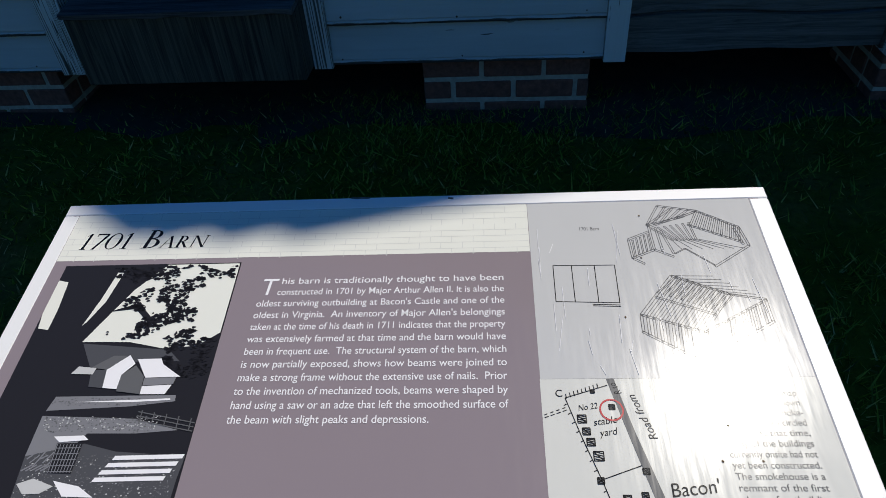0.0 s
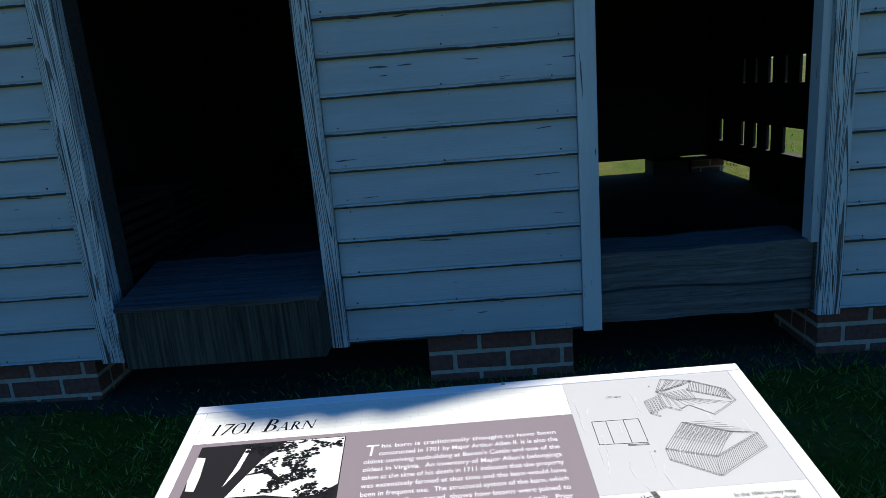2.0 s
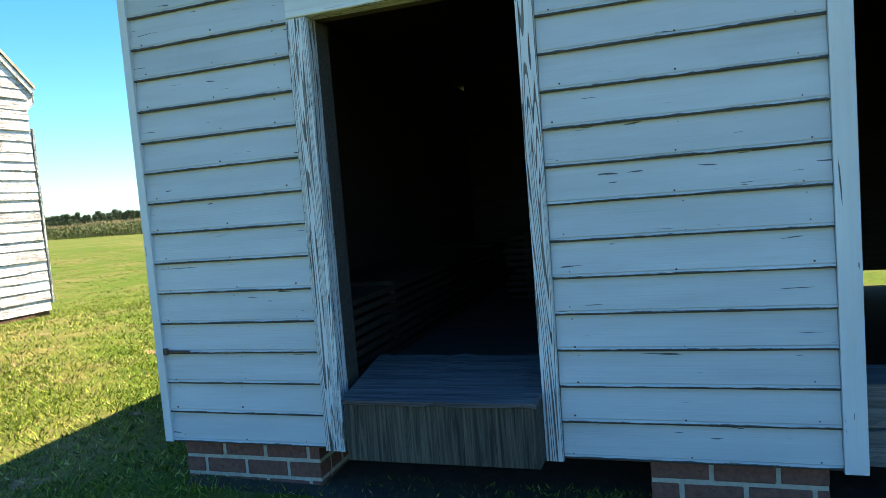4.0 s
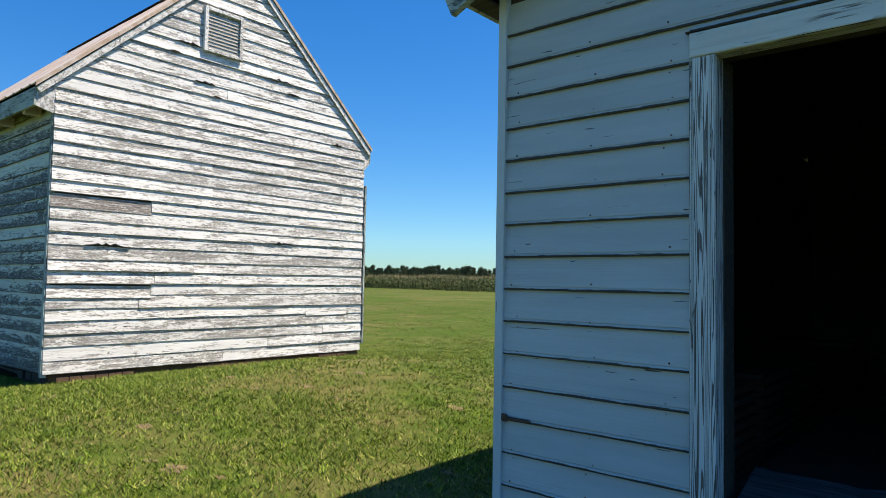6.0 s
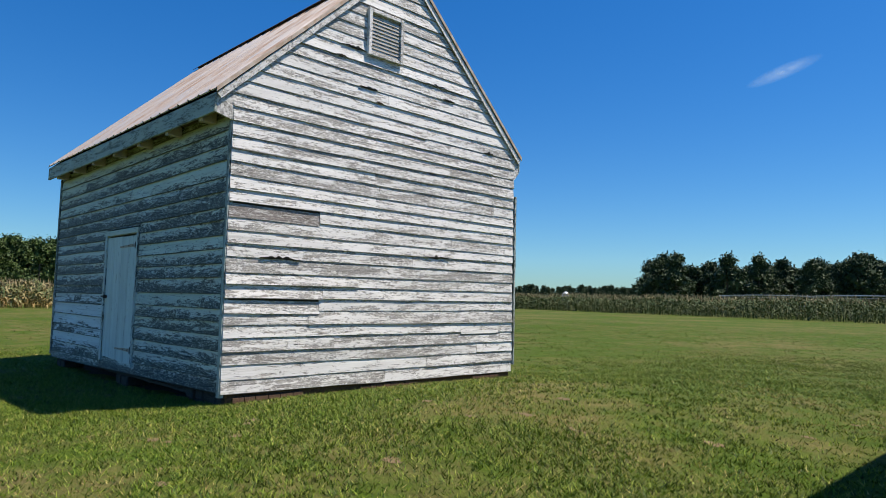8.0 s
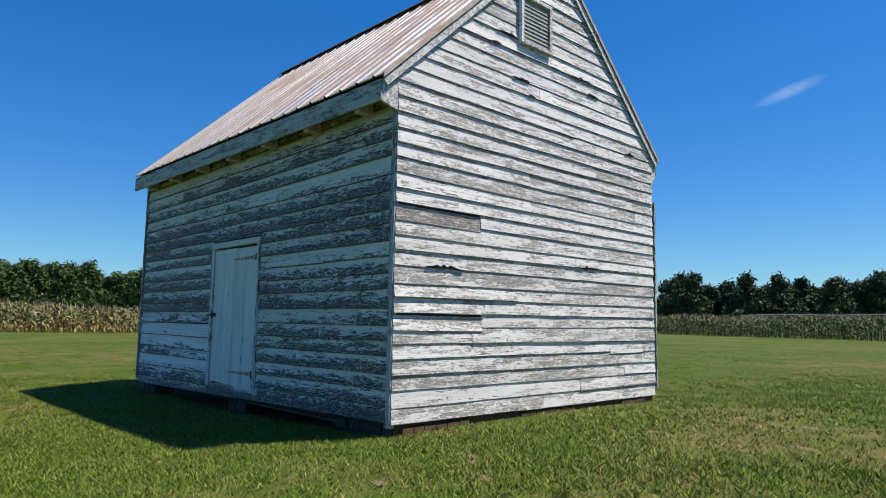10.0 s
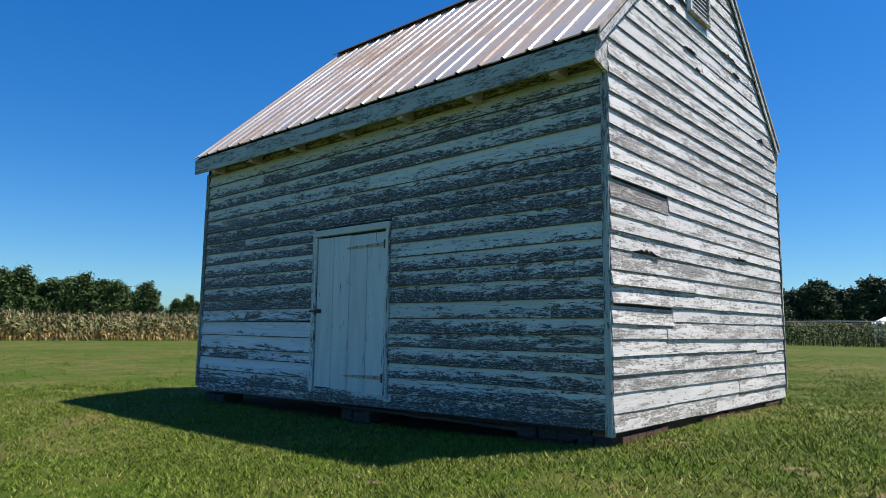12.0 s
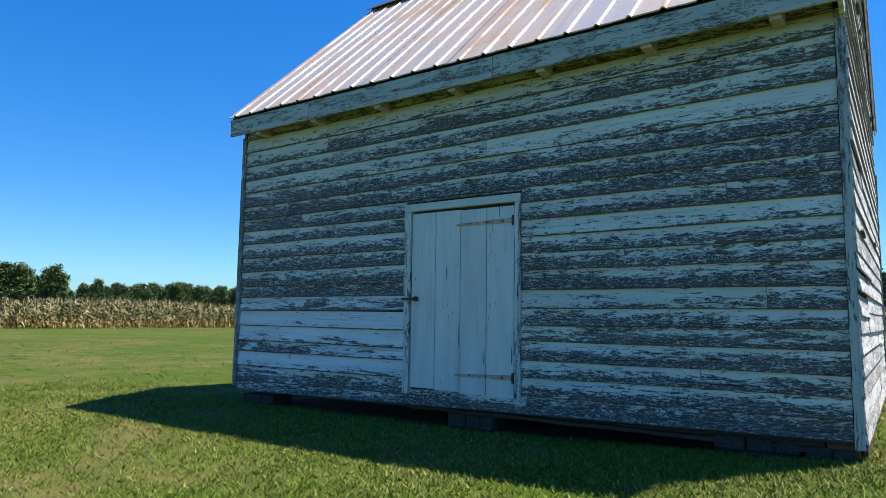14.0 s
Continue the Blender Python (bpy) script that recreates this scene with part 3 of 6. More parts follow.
part("skirt_board", box((2.96, AY0 + 0.112, -0.1), (3.02, 6.80, 0.198), 0), DARK_TIMBER, slats)
brick_pier(barn, -0.31, 0.315, 2.350, 2.75, -0.06, 0.262)
brick_pier(barn, -2.53, -1.78, 2.362, 2.76, -0.06, 0.262)
brick_pier(barn, 1.36, 1.98, 2.375, 2.77, -0.06, 0.262)
brick_pier(barn, 2.62, 3.0, AY1 - 0.42, AY1 - 0.05, -0.10, 0.198)
brick_pier(barn, -2.55, -2.0, AY1 - 0.55, AY1 - 0.05, -0.10, 0.262)
part("pier", box((2.18, AY1 - 0.4, -0.1), (2.60, AY1 - 0.02, 0.213), 0.01), DARK_TIMBER, barn, "dark block pier")
part("sill_skirt", box((-0.5, AY0 + 0.22, 0.20), (0.43, AY0 + 0.40, 0.262), 0), DARK_TIMBER, barn)

# a small iron catch nailed to the boards by the corner
catch = part("iron_catch", box((-2.545, AY0 - 0.036, 0.702), (-2.40, AY0 - 0.028, 0.716), 0.003), IRON, barn, "small rusted iron catch on the boards")
part("catch_plate", box((-2.552, AY0 - 0.040, 0.694), (-2.520, AY0 - 0.0285, 0.728), 0.004), IRON, catch)

# its roof: three slopes with eaves
def roof_slope(name, xa, za, xb, zb, y0, y1, thick, material, parent, label=""):
    d = Vector((xb - xa, 0, zb - za)).normalized()
    n = Vector((-d.z, 0, d.x))
    n = n if n.z > 0 else -n
    bm = prism([(xa, za), (xb, zb), (xb + n.x * thick, zb + n.z * thick), (xa + n.x * thick, za + n.z * thick)], y0, y1)
    return part(name, bm, material, parent, label)


for (xa, za), (xb, zb) in zip(A_ROOF, A_ROOF[1:]):
    roof_slope("roof_slope", xa, za, xb, zb, 2.12, AY1 + 0.2, 0.06, DARK_SHINGLE, barn, "dark shingled slope")
for (xa, za), (xb, zb) in zip(A_ROOF, A_ROOF[1:]):
    roof_slope("rake_board", xa, za - 0.13, xb, zb - 0.13, 2.10, 2.135, 0.15, GREENISH_TRIM, barn)
trim("eave_board", (-2.73, 2.137, 2.60), (-2.705, AY1 + 0.19, 2.69), GREENISH_TRIM)
trim("eave_board", (3.19, 2.137, 2.86), (3.215, AY1 + 0.19, 2.96), GREENISH_TRIM)
trim("soffit", (-2.703, 2.14, 2.60), (AX0 - 0.014, AY1 + 0.18, 2.612), DARK_TIMBER)

# bare earth under both buildings
def earth(name, x0, x1, y0, y1, lift, label):
    n, m_ = int((x1 - x0) / 0.25) + 1, int((y1 - y0) / 0.25) + 1
    xs, ys = np.linspace(x0, x1, n), np.linspace(y0, y1, m_)
    X, Y = np.meshgrid(xs, ys)
    Y[0] += 0.10 * np.sin(3.1 * xs) + 0.07 * np.sin(7.3 * xs + 1.0)
    edge = np.minimum.reduce([X - x0, x1 - X, Y - y0, y1 - Y])
    Z = rise(X, Y) + lift * np.clip(edge / 0.3, -1, 1) - (edge <= 0.001) * 0.03
    id_ = np.arange(n * m_).reshape(m_, n)
    q = np.stack([id_[:-1, :-1], id_[:-1, 1:], id_[1:, 1:], id_[1:, :-1]], -1).reshape(-1, 4)
    ob = raster(name, np.stack([X, Y, Z], -1).reshape(-1, 3), q, DIRT)
    return tagged(ob, label, "ground", kind="structure")


earth("earth_floor", AX0 - 0.1, AX1 + 0.1, AY0 - 0.25, AY1 - 0.05, 0.012, "bare trodden earth under the white barn")
earth("earth_floor", -14.9, -8.75, 2.6, 6.9, 0.012, "bare dark earth under the weathered outbuilding")

# ---------------------------------------------------------------- weathered outbuilding
BX0, BX1, BY0, BY1 = -14.92, -8.69, 2.50, 7.02
BZ0, BZ1 = 0.235, 3.185
EAVE_F, PEAK, EAVE_B = (2.27, 3.30), (4.75, 5.63), (7.15, 3.38)
shed = thing("outbuilding", "weathered white clapboard outbuilding with rusting metal roof", "outbuilding")


def b_roof(y):
    if y < PEAK[0]:
        return EAVE_F[1] + (PEAK[1] - EAVE_F[1]) * (y - EAVE_F[0]) / (PEAK[0] - EAVE_F[0])
    return PEAK[1] + (EAVE_B[1] - PEAK[1]) * (y - PEAK[0]) / (EAVE_B[0] - PEAK[0])


DX0, DX1, DZ0, DZ1 = -12.345, -11.200, 0.345, 2.025
bm = bmesh.new()
for x0, x1, z0, z1 in ((BX0 + 0.03, DX0, BZ0, BZ1 - 0.004), (DX1, BX1 - 0.03, BZ0, BZ1 - 0.02), (DX0, DX1, DZ1, BZ1 - 0.02), (DX0, DX1, BZ0, DZ0)):
    add_box(bm, (x0, BY0 + 0.003, z0), (x1, BY0 + 0.10, z1))
front_b = part("front_wall", bm, DARK_TIMBER, shed, "shaded boards with paint worn down to grey wood")
outline = [(BY0 + 0.004, BZ0 + 0.05), (BY1 - 0.004, BZ0 + 0.05), (BY1 - 0.004, b_roof(BY1) - 0.05), (PEAK[0], PEAK[1] - 0.05), (BY0 + 0.004, b_roof(BY0) - 0.05)]


def gable_core(x0, x1, name, label):
    bm = prism(outline, 0, x1 - x0)
    bmesh.ops.transform(bm, matrix=Matrix(((0, 1, 0, x0), (1, 0, 0, 0), (0, 0, 1, 0), (0, 0, 0, 1))), verts=bm.verts)
    bmesh.ops.recalc_face_normals(bm, faces=bm.faces)
    return part(name, bm, DARK_TIMBER, shed, label)


gable_b = gable_core(BX1 - 0.10, BX1 - 0.003, "gable_wall", "sunlit gable of lapped boards with silvery flaking paint")
gable_far = gable_core(BX0 + 0.003, BX0 + 0.10, "gable_wall", "far gable of lapped weathered boards")
part("back_wall", box((BX0 + 0.102, BY1 - 0.10, BZ0), (BX1 - 0.102, BY1 - 0.005, 3.3), 0), GABLE_SIDING, shed)

RIPS = [(3.98, 4.20, 0.34), (4.22, 3.87, 0.28), (5.36, 4.07, 0.40), (5.47, 4.83, 0.20), (6.44, 3.39, 0.20), (3.80, 4.05, 0.14), (5.60, 3.99, 0.22), (5.45, 1.77, 0.46), (3.1, 1.66, 0.5), (4.40, 3.72, 0.12)]
# front boards, broken by the door: the courses differ on its two sides and run on level above it
LEFT_LAPS = (0.150, 0.262, 0.436, 0.604, 0.725, 0.894, 1.058, 1.215, 1.345, 1.511, 1.670, 1.837, 1.990, 2.130, 2.284, 2.454, 2.603, 2.773, 2.951, 3.10)
RIGHT_LAPS = (0.255, 0.390, 0.530, 0.666, 0.826, 0.968, 1.104, 1.260, 1.433, 1.576, 1.728, 1.868, 2.027, 2.162, 2.326, 2.480, 2.659, 2.820, 2.977, 3.12)
PAINTED = (4, 6, 10)


def front_board(x0, x1, z0, z1, shown, material):
    m = pose(x0, BY0 - rng.uniform(0, 0.004), z0, 0, -math.degrees(math.atan2(z1 - z0, x1 - x0)) + rng.uniform(-0.06, 0.06), 0)
    part("clapboard", clapboard(rng, x1 - x0 - 0.003, shown, 0.025, 0.003), material, front_b, m=m)


def front_run(x0, x1, z0, z1, shown, cuts, material, other=None):
    """A course from x0 to x1, butted at the cuts (shares of its length)."""
    at = [0.0] + list(cuts) + [1.0]
    for i, (a, b) in enumerate(zip(at, at[1:])):
        front_board(x0 + (x1 - x0) * a, x0 + (x1 - x0) * b, z0 + (z1 - z0) * a, z0 + (z1 - z0) * b, shown, other if other and i else material)


WX0, WX1 = BX0 + 0.05, BX1 - 0.054
for i, (l, r) in enumerate(zip(LEFT_LAPS, RIGHT_LAPS)):
    tall_l = (LEFT_LAPS[i + 1] if i < 19 else BZ1) - l
    tall_r = (RIGHT_LAPS[i + 1] if i < 19 else BZ1) - r
    if i == 0:
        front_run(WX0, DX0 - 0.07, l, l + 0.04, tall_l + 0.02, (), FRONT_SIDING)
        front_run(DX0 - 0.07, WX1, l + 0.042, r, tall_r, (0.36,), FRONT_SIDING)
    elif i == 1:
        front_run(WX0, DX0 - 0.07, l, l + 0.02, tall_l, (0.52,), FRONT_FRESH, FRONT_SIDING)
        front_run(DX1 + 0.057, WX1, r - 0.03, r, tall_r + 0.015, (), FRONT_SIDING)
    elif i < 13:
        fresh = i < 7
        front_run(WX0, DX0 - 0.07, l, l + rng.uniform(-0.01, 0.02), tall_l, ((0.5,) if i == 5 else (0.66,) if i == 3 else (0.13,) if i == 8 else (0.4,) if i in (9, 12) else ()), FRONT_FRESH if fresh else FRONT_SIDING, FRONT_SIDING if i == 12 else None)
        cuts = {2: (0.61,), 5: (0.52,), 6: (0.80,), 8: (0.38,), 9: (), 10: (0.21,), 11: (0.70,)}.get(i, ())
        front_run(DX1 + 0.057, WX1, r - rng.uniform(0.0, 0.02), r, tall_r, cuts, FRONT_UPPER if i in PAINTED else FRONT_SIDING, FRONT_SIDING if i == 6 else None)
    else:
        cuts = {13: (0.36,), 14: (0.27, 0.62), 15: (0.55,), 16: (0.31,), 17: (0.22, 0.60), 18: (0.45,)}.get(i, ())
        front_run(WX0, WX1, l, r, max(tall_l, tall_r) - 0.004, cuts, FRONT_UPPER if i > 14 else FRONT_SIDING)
# the split under the short board beside the door and the head boards behind the casing
front_board(DX0 - 0.066, DX1 + 0.053, 2.115, 2.118, 0.04, FRONT_SIDING)

# gable boards: bottom edges at the front and the rear corner, then even courses up to the peak
FRONT_END = [0.242, 0.376, 0.528, 0.663, 0.804, 0.939, 1.084, 1.217, 1.359, 1.482, 1.645, 1.786, 1.924, 2.083, 2.220, 2.351, 2.496, 2.642, 2.777, 2.911, 3.064]
REAR_END = [0.213, 0.375, 0.520, 0.657, 0.803, 0.932, 1.112, 1.241, 1.379, 1.517, 1.664, 1.811, 1.932, 2.088, 2.227, 2.358, 2.479, 2.636, 2.785, 2.949, 3.080]
while FRONT_END[-1] < PEAK[1] - 0.1:
    FRONT_END.append(FRONT_END[-1] + 0.150)
    REAR_END.append(REAR_END[-1] + 0.149)
# where the sunny boards are butted, as shares of their length
BUTTS = {0: (0.47, 0.82), 1: (0.62,), 2: (0.83,), 3: (0.30,), 4: (0.76, 0.93), 5: (0.22,), 6: (0.25, 0.75), 7: (0.26,), 8: (0.37,), 10: (0.56,), 13: (0.245,), 14: (0.62,), 15: (0.42,), 16: (0.90,), 17: (0.415,), 19: (0.70,), 20: (0.895,), 22: (0.6,), 24: (0.45,)}


def gable_boards(parent, x, face, material):
    slope_f = (PEAK[0] - EAVE_F[0]) / (PEAK[1] - EAVE_F[1])
    slope_b = (EAVE_B[0] - PEAK[0]) / (PEAK[1] - EAVE_B[1])
    for i in range(len(FRONT_END) - 1):
        zf, zr = FRONT_END[i], REAR_END[i]
        z = (zf + zr) / 2
        shown = max(FRONT_END[i + 1] - zf, REAR_END[i + 1] - zr)
        y0, y1 = BY0 - 0.02, BY1 + 0.015 + rng.uniform(-0.02, 0.012)
        cut = (0.0, 0.0)
        if z + shown > b_roof(y0) - 0.05:
            y0 = max(y0 - 0.2, EAVE_F[0] + (z + 0.05 - EAVE_F[1]) * slope_f)
            y1 = min(BY1 + 0.165, EAVE_B[0] - (z + 0.05 - EAVE_B[1]) * slope_b)
            cut = (slope_f, -slope_b)
        tilt = math.atan2(zr - zf, BY1 - BY0)
        cuts = [y0] + [y0 + (y1 - y0) * f for f in BUTTS.get(i, ())] + [y1]
        for k, (c0, c1) in enumerate(zip(cuts, cuts[1:])):
            ends = (cut[0] if k == 0 else 0.0, cut[1] if k == len(cuts) - 2 else 0.0)
            slip = rng.uniform(-0.12, 0.12)
            bm = clapboard(rng, c1 - c0 - 0.004, shown, rng.choice((0.015, 0.017, 0.019, 0.021, 0.023)), 0.0045, ends)
            low = zf + (zr - zf) * (c0 - BY0) / (BY1 - BY0)
            coat = material
            if face > 0:
                m = pose(x, c0, low, 0, slip - math.degrees(tilt), 90)
                if k == 0 and i == 13:
                    m, coat = m @ pose(0, 0, -0.030, -1.5, 0.2, 0), BARE_BOARD
                elif k == 0 and i == 6:
                    m = m @ pose(0, 0, -0.028, -1.5, 0.5, 0)
                elif k == 0 and i in (7, 8):
                    m = m @ pose(0, -0.006, 0, -4.5, 0, 0)
                elif k == 1 and i == 4:
                    m = m @ pose(0, 0, -0.02, 0, -0.3, 0)
            else:
                for v in bm.verts:
                    v.co.x = (c1 - c0) - v.co.x
                bmesh.ops.reverse_faces(bm, faces=bm.faces)
                m = pose(x, c1, low, 0, slip, -90)
            part("clapboard", bm, coat, parent, m=m)


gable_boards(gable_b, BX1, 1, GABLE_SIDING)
gable_boards(gable_far, BX0, -1, GABLE_SIDING)
upright("corner_board", (BX1 - 0.052, BY0 - 0.034, 0.21), (BX1 + 0.004, BY0 + 0.02, 3.14), CORNER_TRIM, shed, "worn grey-green corner board", 0.003)
upright("corner_board", (BX0 - 0.02, BY0 - 0.034, 0.20), (BX0 + 0.048, BY0 + 0.02, 3.14), CORNER_TRIM, shed, "worn grey-green corner board", 0.003)
upright("corner_board", (BX1 - 0.06, BY1 + 0.018, 0.32), (BX1 + 0.03, BY1 + 0.05, 2.83), CORNER_TRIM, shed, "weathered board on the rear corner", 0.004)
# sills and piers
sill_beam(shed, BX0 + 0.02, BX1 - 0.23, BY0 + 0.06, BY0 + 0.24, 0.15, 0.233, DARK_TIMBER, "dark hewn front sill")
bm = bmesh.new()
add_box(bm, (BX1 - 0.22, BY0 + 0.06, 0.13), (BX1 - 0.03, BY1, 0.235), 0.01)
part("sill_beam", bm, ROTTEN_SILL, shed, "rotting brown gable sill")
def block_pier(x0, y0, w, d, z1, n):
    """A low pier of a few rough blocks, no two quite square."""
    h = (z1 + 0.10) / n
    pier = part("pier", box((x0 + 0.03, y0 + 0.03, -0.10), (x0 + w - 0.03, y0 + d - 0.03, z1 - 0.01), 0), DIRT, shed, "low pier of rough dark blocks")
    for j in range(n):
        a = x0
        while a < x0 + w - 0.06:
            b = min(a + rng.uniform(0.13, 0.24), x0 + w)
            o = rng.uniform(-0.025, 0.02)
            part("block", box((0, 0, 0), (b - a - 0.008, d, h - 0.008), 0.012), STONE, pier, m=pose(a, y0 + o, -0.10 + j * h, 0, rng.uniform(-1.5, 1.5), rng.uniform(-4, 4)))
            a = b


for x0, w, z1, n in ((-9.03, 0.30, 0.20, 2), (-9.62, 0.56, 0.22, 3), (-11.95, 0.5, 0.15, 2), (-14.85, 0.55, 0.12, 2)):
    block_pier(x0, BY0 + 0.05, w, 0.3, z1, n)
for y0 in (3.6, 5.0, 6.5):
    part("pier", box((BX1 - 0.25, y0, -0.02), (BX1 - 0.05, y0 + 0.35, 0.128), 0.015), STONE, shed, "low grey block pier")
# short upright boards that close the gap under the gable here and there
for y0, y1 in ((2.62, 3.42), (4.25, 5.15), (6.2, 6.75)):
    a = y0
    while a < y1:
        w = rng.uniform(0.09, 0.16)
        part("skirt_board", box((BX1 - 0.020, a, 0.0), (BX1 + 0.010, a + w - 0.006, 0.212 + rng.uniform(-0.02, 0.0)), 0.003), ROTTEN_SILL, shed, m=pose(0, 0, 0))
        a += w

# roof: metal sheets with raised ribs on a board deck
def metal_sheet(width, run, ribs, thick=0.012):
    bm = bmesh.new()
    prof = [(0.0, 0.0)]
    step = width / ribs
    for i in range(ribs):
        c = (i + 0.5) * step
        prof += [(c - 0.024, 0.0), (c - 0.010, 0.016), (c + 0.010, 0.016), (c + 0.024, 0.0)]
    prof.append((width, 0.0))
    n = 4
    rows = []
    for j in range(n + 1):
        rows.append([bm.verts.new((x, run * j / n, h + rng.uniform(-0.002, 0.002))) for x, h in prof])
    under = [[bm.verts.new((x, run * j, h - thick)) for x, h in prof] for j in (0, 1)]
    for a, b in zip(rows, rows[1:]):
        for i in range(len(prof) - 1):
            bm.faces.new((a[i], a[i + 1], b[i + 1], b[i]))
    for i in range(len(prof) - 1):
        bm.faces.new((under[0][i], under[1][i], under[1][i + 1], under[0][i + 1]))
        bm.faces.new((under[0][i], under[0][i + 1], rows[0][i + 1], rows[0][i]))
    return bm


roof_b = thing("roof", "", "")
roof_b.parent = shed
roof_b["label"] = "ribbed metal roof streaked with rust"
RX0, RX1 = BX0 - 0.05, BX1 + 0.048
for eave, side in ((EAVE_F, 1), (EAVE_B, -1)):
    e = Vector((0, eave[0], eave[1]))
    p = Vector((0, PEAK[0], PEAK[1]))
    run = (p - e).length
    ang = math.degrees(math.atan2(p.z - e.z, abs(p.y - e.y)))
    deck = box((0, 0.03, -0.075), (RX1 - RX0 - 0.02, run - 0.02, -0.035), 0)
    m0 = pose(RX0 + 0.01, e.y, e.z + 0.05, ang, 0, 0) if side > 0 else pose(RX1 - 0.01, e.y, e.z + 0.05, ang, 0, 180)
    part("roof_deck", deck, INSIDE_WOOD, roof_b, m=m0)
    n = 12
    w = (RX1 - RX0) / n
    for i in range(n):
        lift = 0.003 * (i % 2)
        m1 = (pose(RX0 + w * i, e.y - 0.01, e.z + 0.045 + lift, ang, 0, 0) if side > 0 else pose(RX1 - w * i, e.y + 0.01, e.z + 0.045 + lift, ang, 0, 180))
        sheet = part("roof_sheet", metal_sheet(w - 0.002, run + 0.02, 2), ROOF_METAL, roof_b, m=m1)
bm = prism([(PEAK[0] - 0.09, PEAK[1] + 0.002), (PEAK[0], PEAK[1] + 0.082), (PEAK[0] + 0.09, PEAK[1] + 0.002), (PEAK[0] + 0.09, PEAK[1] + 0.012), (PEAK[0], PEAK[1] + 0.092), (PEAK[0] - 0.09, PEAK[1] + 0.012)], 0, RX1 - RX0)
bmesh.ops.transform(bm, matrix=Matrix(((0, 1, 0, RX0), (1, 0, 0, 0), (0, 0, 1, 0.03), (0, 0, 0, 1))), verts=bm.verts)
bmesh.ops.recalc_face_normals(bm, faces=bm.faces)
part("ridge_cap", bm, IRON, roof_b, "dark ridge cap")

# eaves: fascia, soffit lookouts, rake boards
fx = RX0 + 0.04
for x1 in (BX0 + 1.3, BX0 + 3.6, RX1 - 0.03):
    part("fascia", box((fx, EAVE_F[0] + 0.0, 3.115), (x1 - 0.003, EAVE_F[0] + 0.03, 3.315), 0.004), GREENISH_TRIM, shed, "mossy green-grey fascia board")
    fx = x1
part("fascia", box((RX0 + 0.04, EAVE_B[0] - 0.03, 3.22), (RX1 - 0.03, EAVE_B[0], 3.40), 0.004), GREENISH_TRIM, shed)
for i in range(7):
    x = BX0 + 0.40 + i * 0.90
    part("lookout", box((x, EAVE_F[0] + 0.032, 3.088), (x + 0.085, BY0 - 0.030, 3.205), 0.006), RAFTER_WOOD, shed, "pale rafter foot under the eave")
part("soffit_board", box((RX0 + 0.05, EAVE_F[0] + 0.032, 3.207), (RX1 - 0.04, BY0 - 0.001, 3.222), 0), SOFFIT_WOOD, shed, "tan soffit boards darkened as in eave shade")


def rake(y0, z0, y1, z1, x0, x1, name="rake_board"):
    d = Vector((0, y1 - y0, z1 - z0)).normalized()
    n = Vector((0, -d.z, d.y)) if d.y > 0 else Vector((0, d.z, -d.y))
    bm = prism([(y0, z0), (y1, z1), (y1 - n.y * 0.07, z1 - n.z * 0.07), (y0 - n.y * 0.07, z0 - n.z * 0.07)], 0, x1 - x0)
    bmesh.ops.transform(bm, matrix=Matrix(((0, 1, 0, x0), (1, 0, 0, 0), (0, 0, 1, 0), (0, 0, 0, 1))), verts=bm.verts)
    bmesh.ops.recalc_face_normals(bm, faces=bm.faces)
    part(name, bm, GABLE_SIDING, shed)


for x0, x1 in ((BX1 + 0.030, BX1 + 0.044), (BX0 - 0.046, BX0 - 0.032)):
    rake(EAVE_F[0] + 0.01, EAVE_F[1] + 0.01, PEAK[0] - 0.003, PEAK[1] + 0.01, x0, x1)
    rake(EAVE_B[0] - 0.01, EAVE_B[1] + 0.01, PEAK[0] + 0.003, PEAK[1] + 0.01, x0, x1)
# bent metal edging that laps down over the rakes
for e, p, sgn in ((EAVE_F, PEAK, 1), (EAVE_B, PEAK, -1)):
    for k in range(3):
        fa, fb = k / 3, (k + 1) / 3
        ya, yb = e[0] + (p[0] - e[0]) * fa, e[0] + (p[0] - e[0]) * fb - 0.004 * sgn
        za, zb = e[1] + (p[1] - e[1]) * fa, e[1] + (p[1] - e[1]) * fb
        bm = prism([(ya, za + 0.015), (yb, zb + 0.015), (yb, zb + 0.068), (ya, za + 0.068)], 0, 0.012)
        bmesh.ops.transform(bm, matrix=Matrix(((0, 1, 0, BX1 + 0.046 + 0.001 * k), (1, 0, 0, 0), (0, 0, 1, 0), (0, 0, 0, 1))), verts=bm.verts)
        bmesh.ops.recalc_face_normals(bm, faces=bm.faces)
        part("edge_flashing", bm, RUSTY_EDGE, roof_b, "rust-stained metal edging along the gable")
for y0, y1, zt in ((EAVE_F[0] + 0.032, BY0 - 0.022, EAVE_F[1]), (BY1 + 0.052, EAVE_B[0] - 0.032, EAVE_B[1] - 0.02)):
    back = y0 > 4
    pts = [(7.035, 3.09), (7.135, 3.2), (7.135, 3.36), (6.9, 3.58), (6.9, 3.1)] if back else [(2.285, 3.12), (2.50, 3.06), (2.62, 3.10), (2.62, 3.58), (2.285, 3.30)]
    bm = prism(pts, 0, 0.03)
    bmesh.ops.transform(bm, matrix=Matrix(((0, 1, 0, BX1 - 0.018), (1, 0, 0, 0), (0, 0, 1, 0), (0, 0, 0, 1))), verts=bm.verts)
    bmesh.ops.recalc_face_normals(bm, faces=bm.faces)
    part("eave_return", bm, GABLE_SIDING, shed)

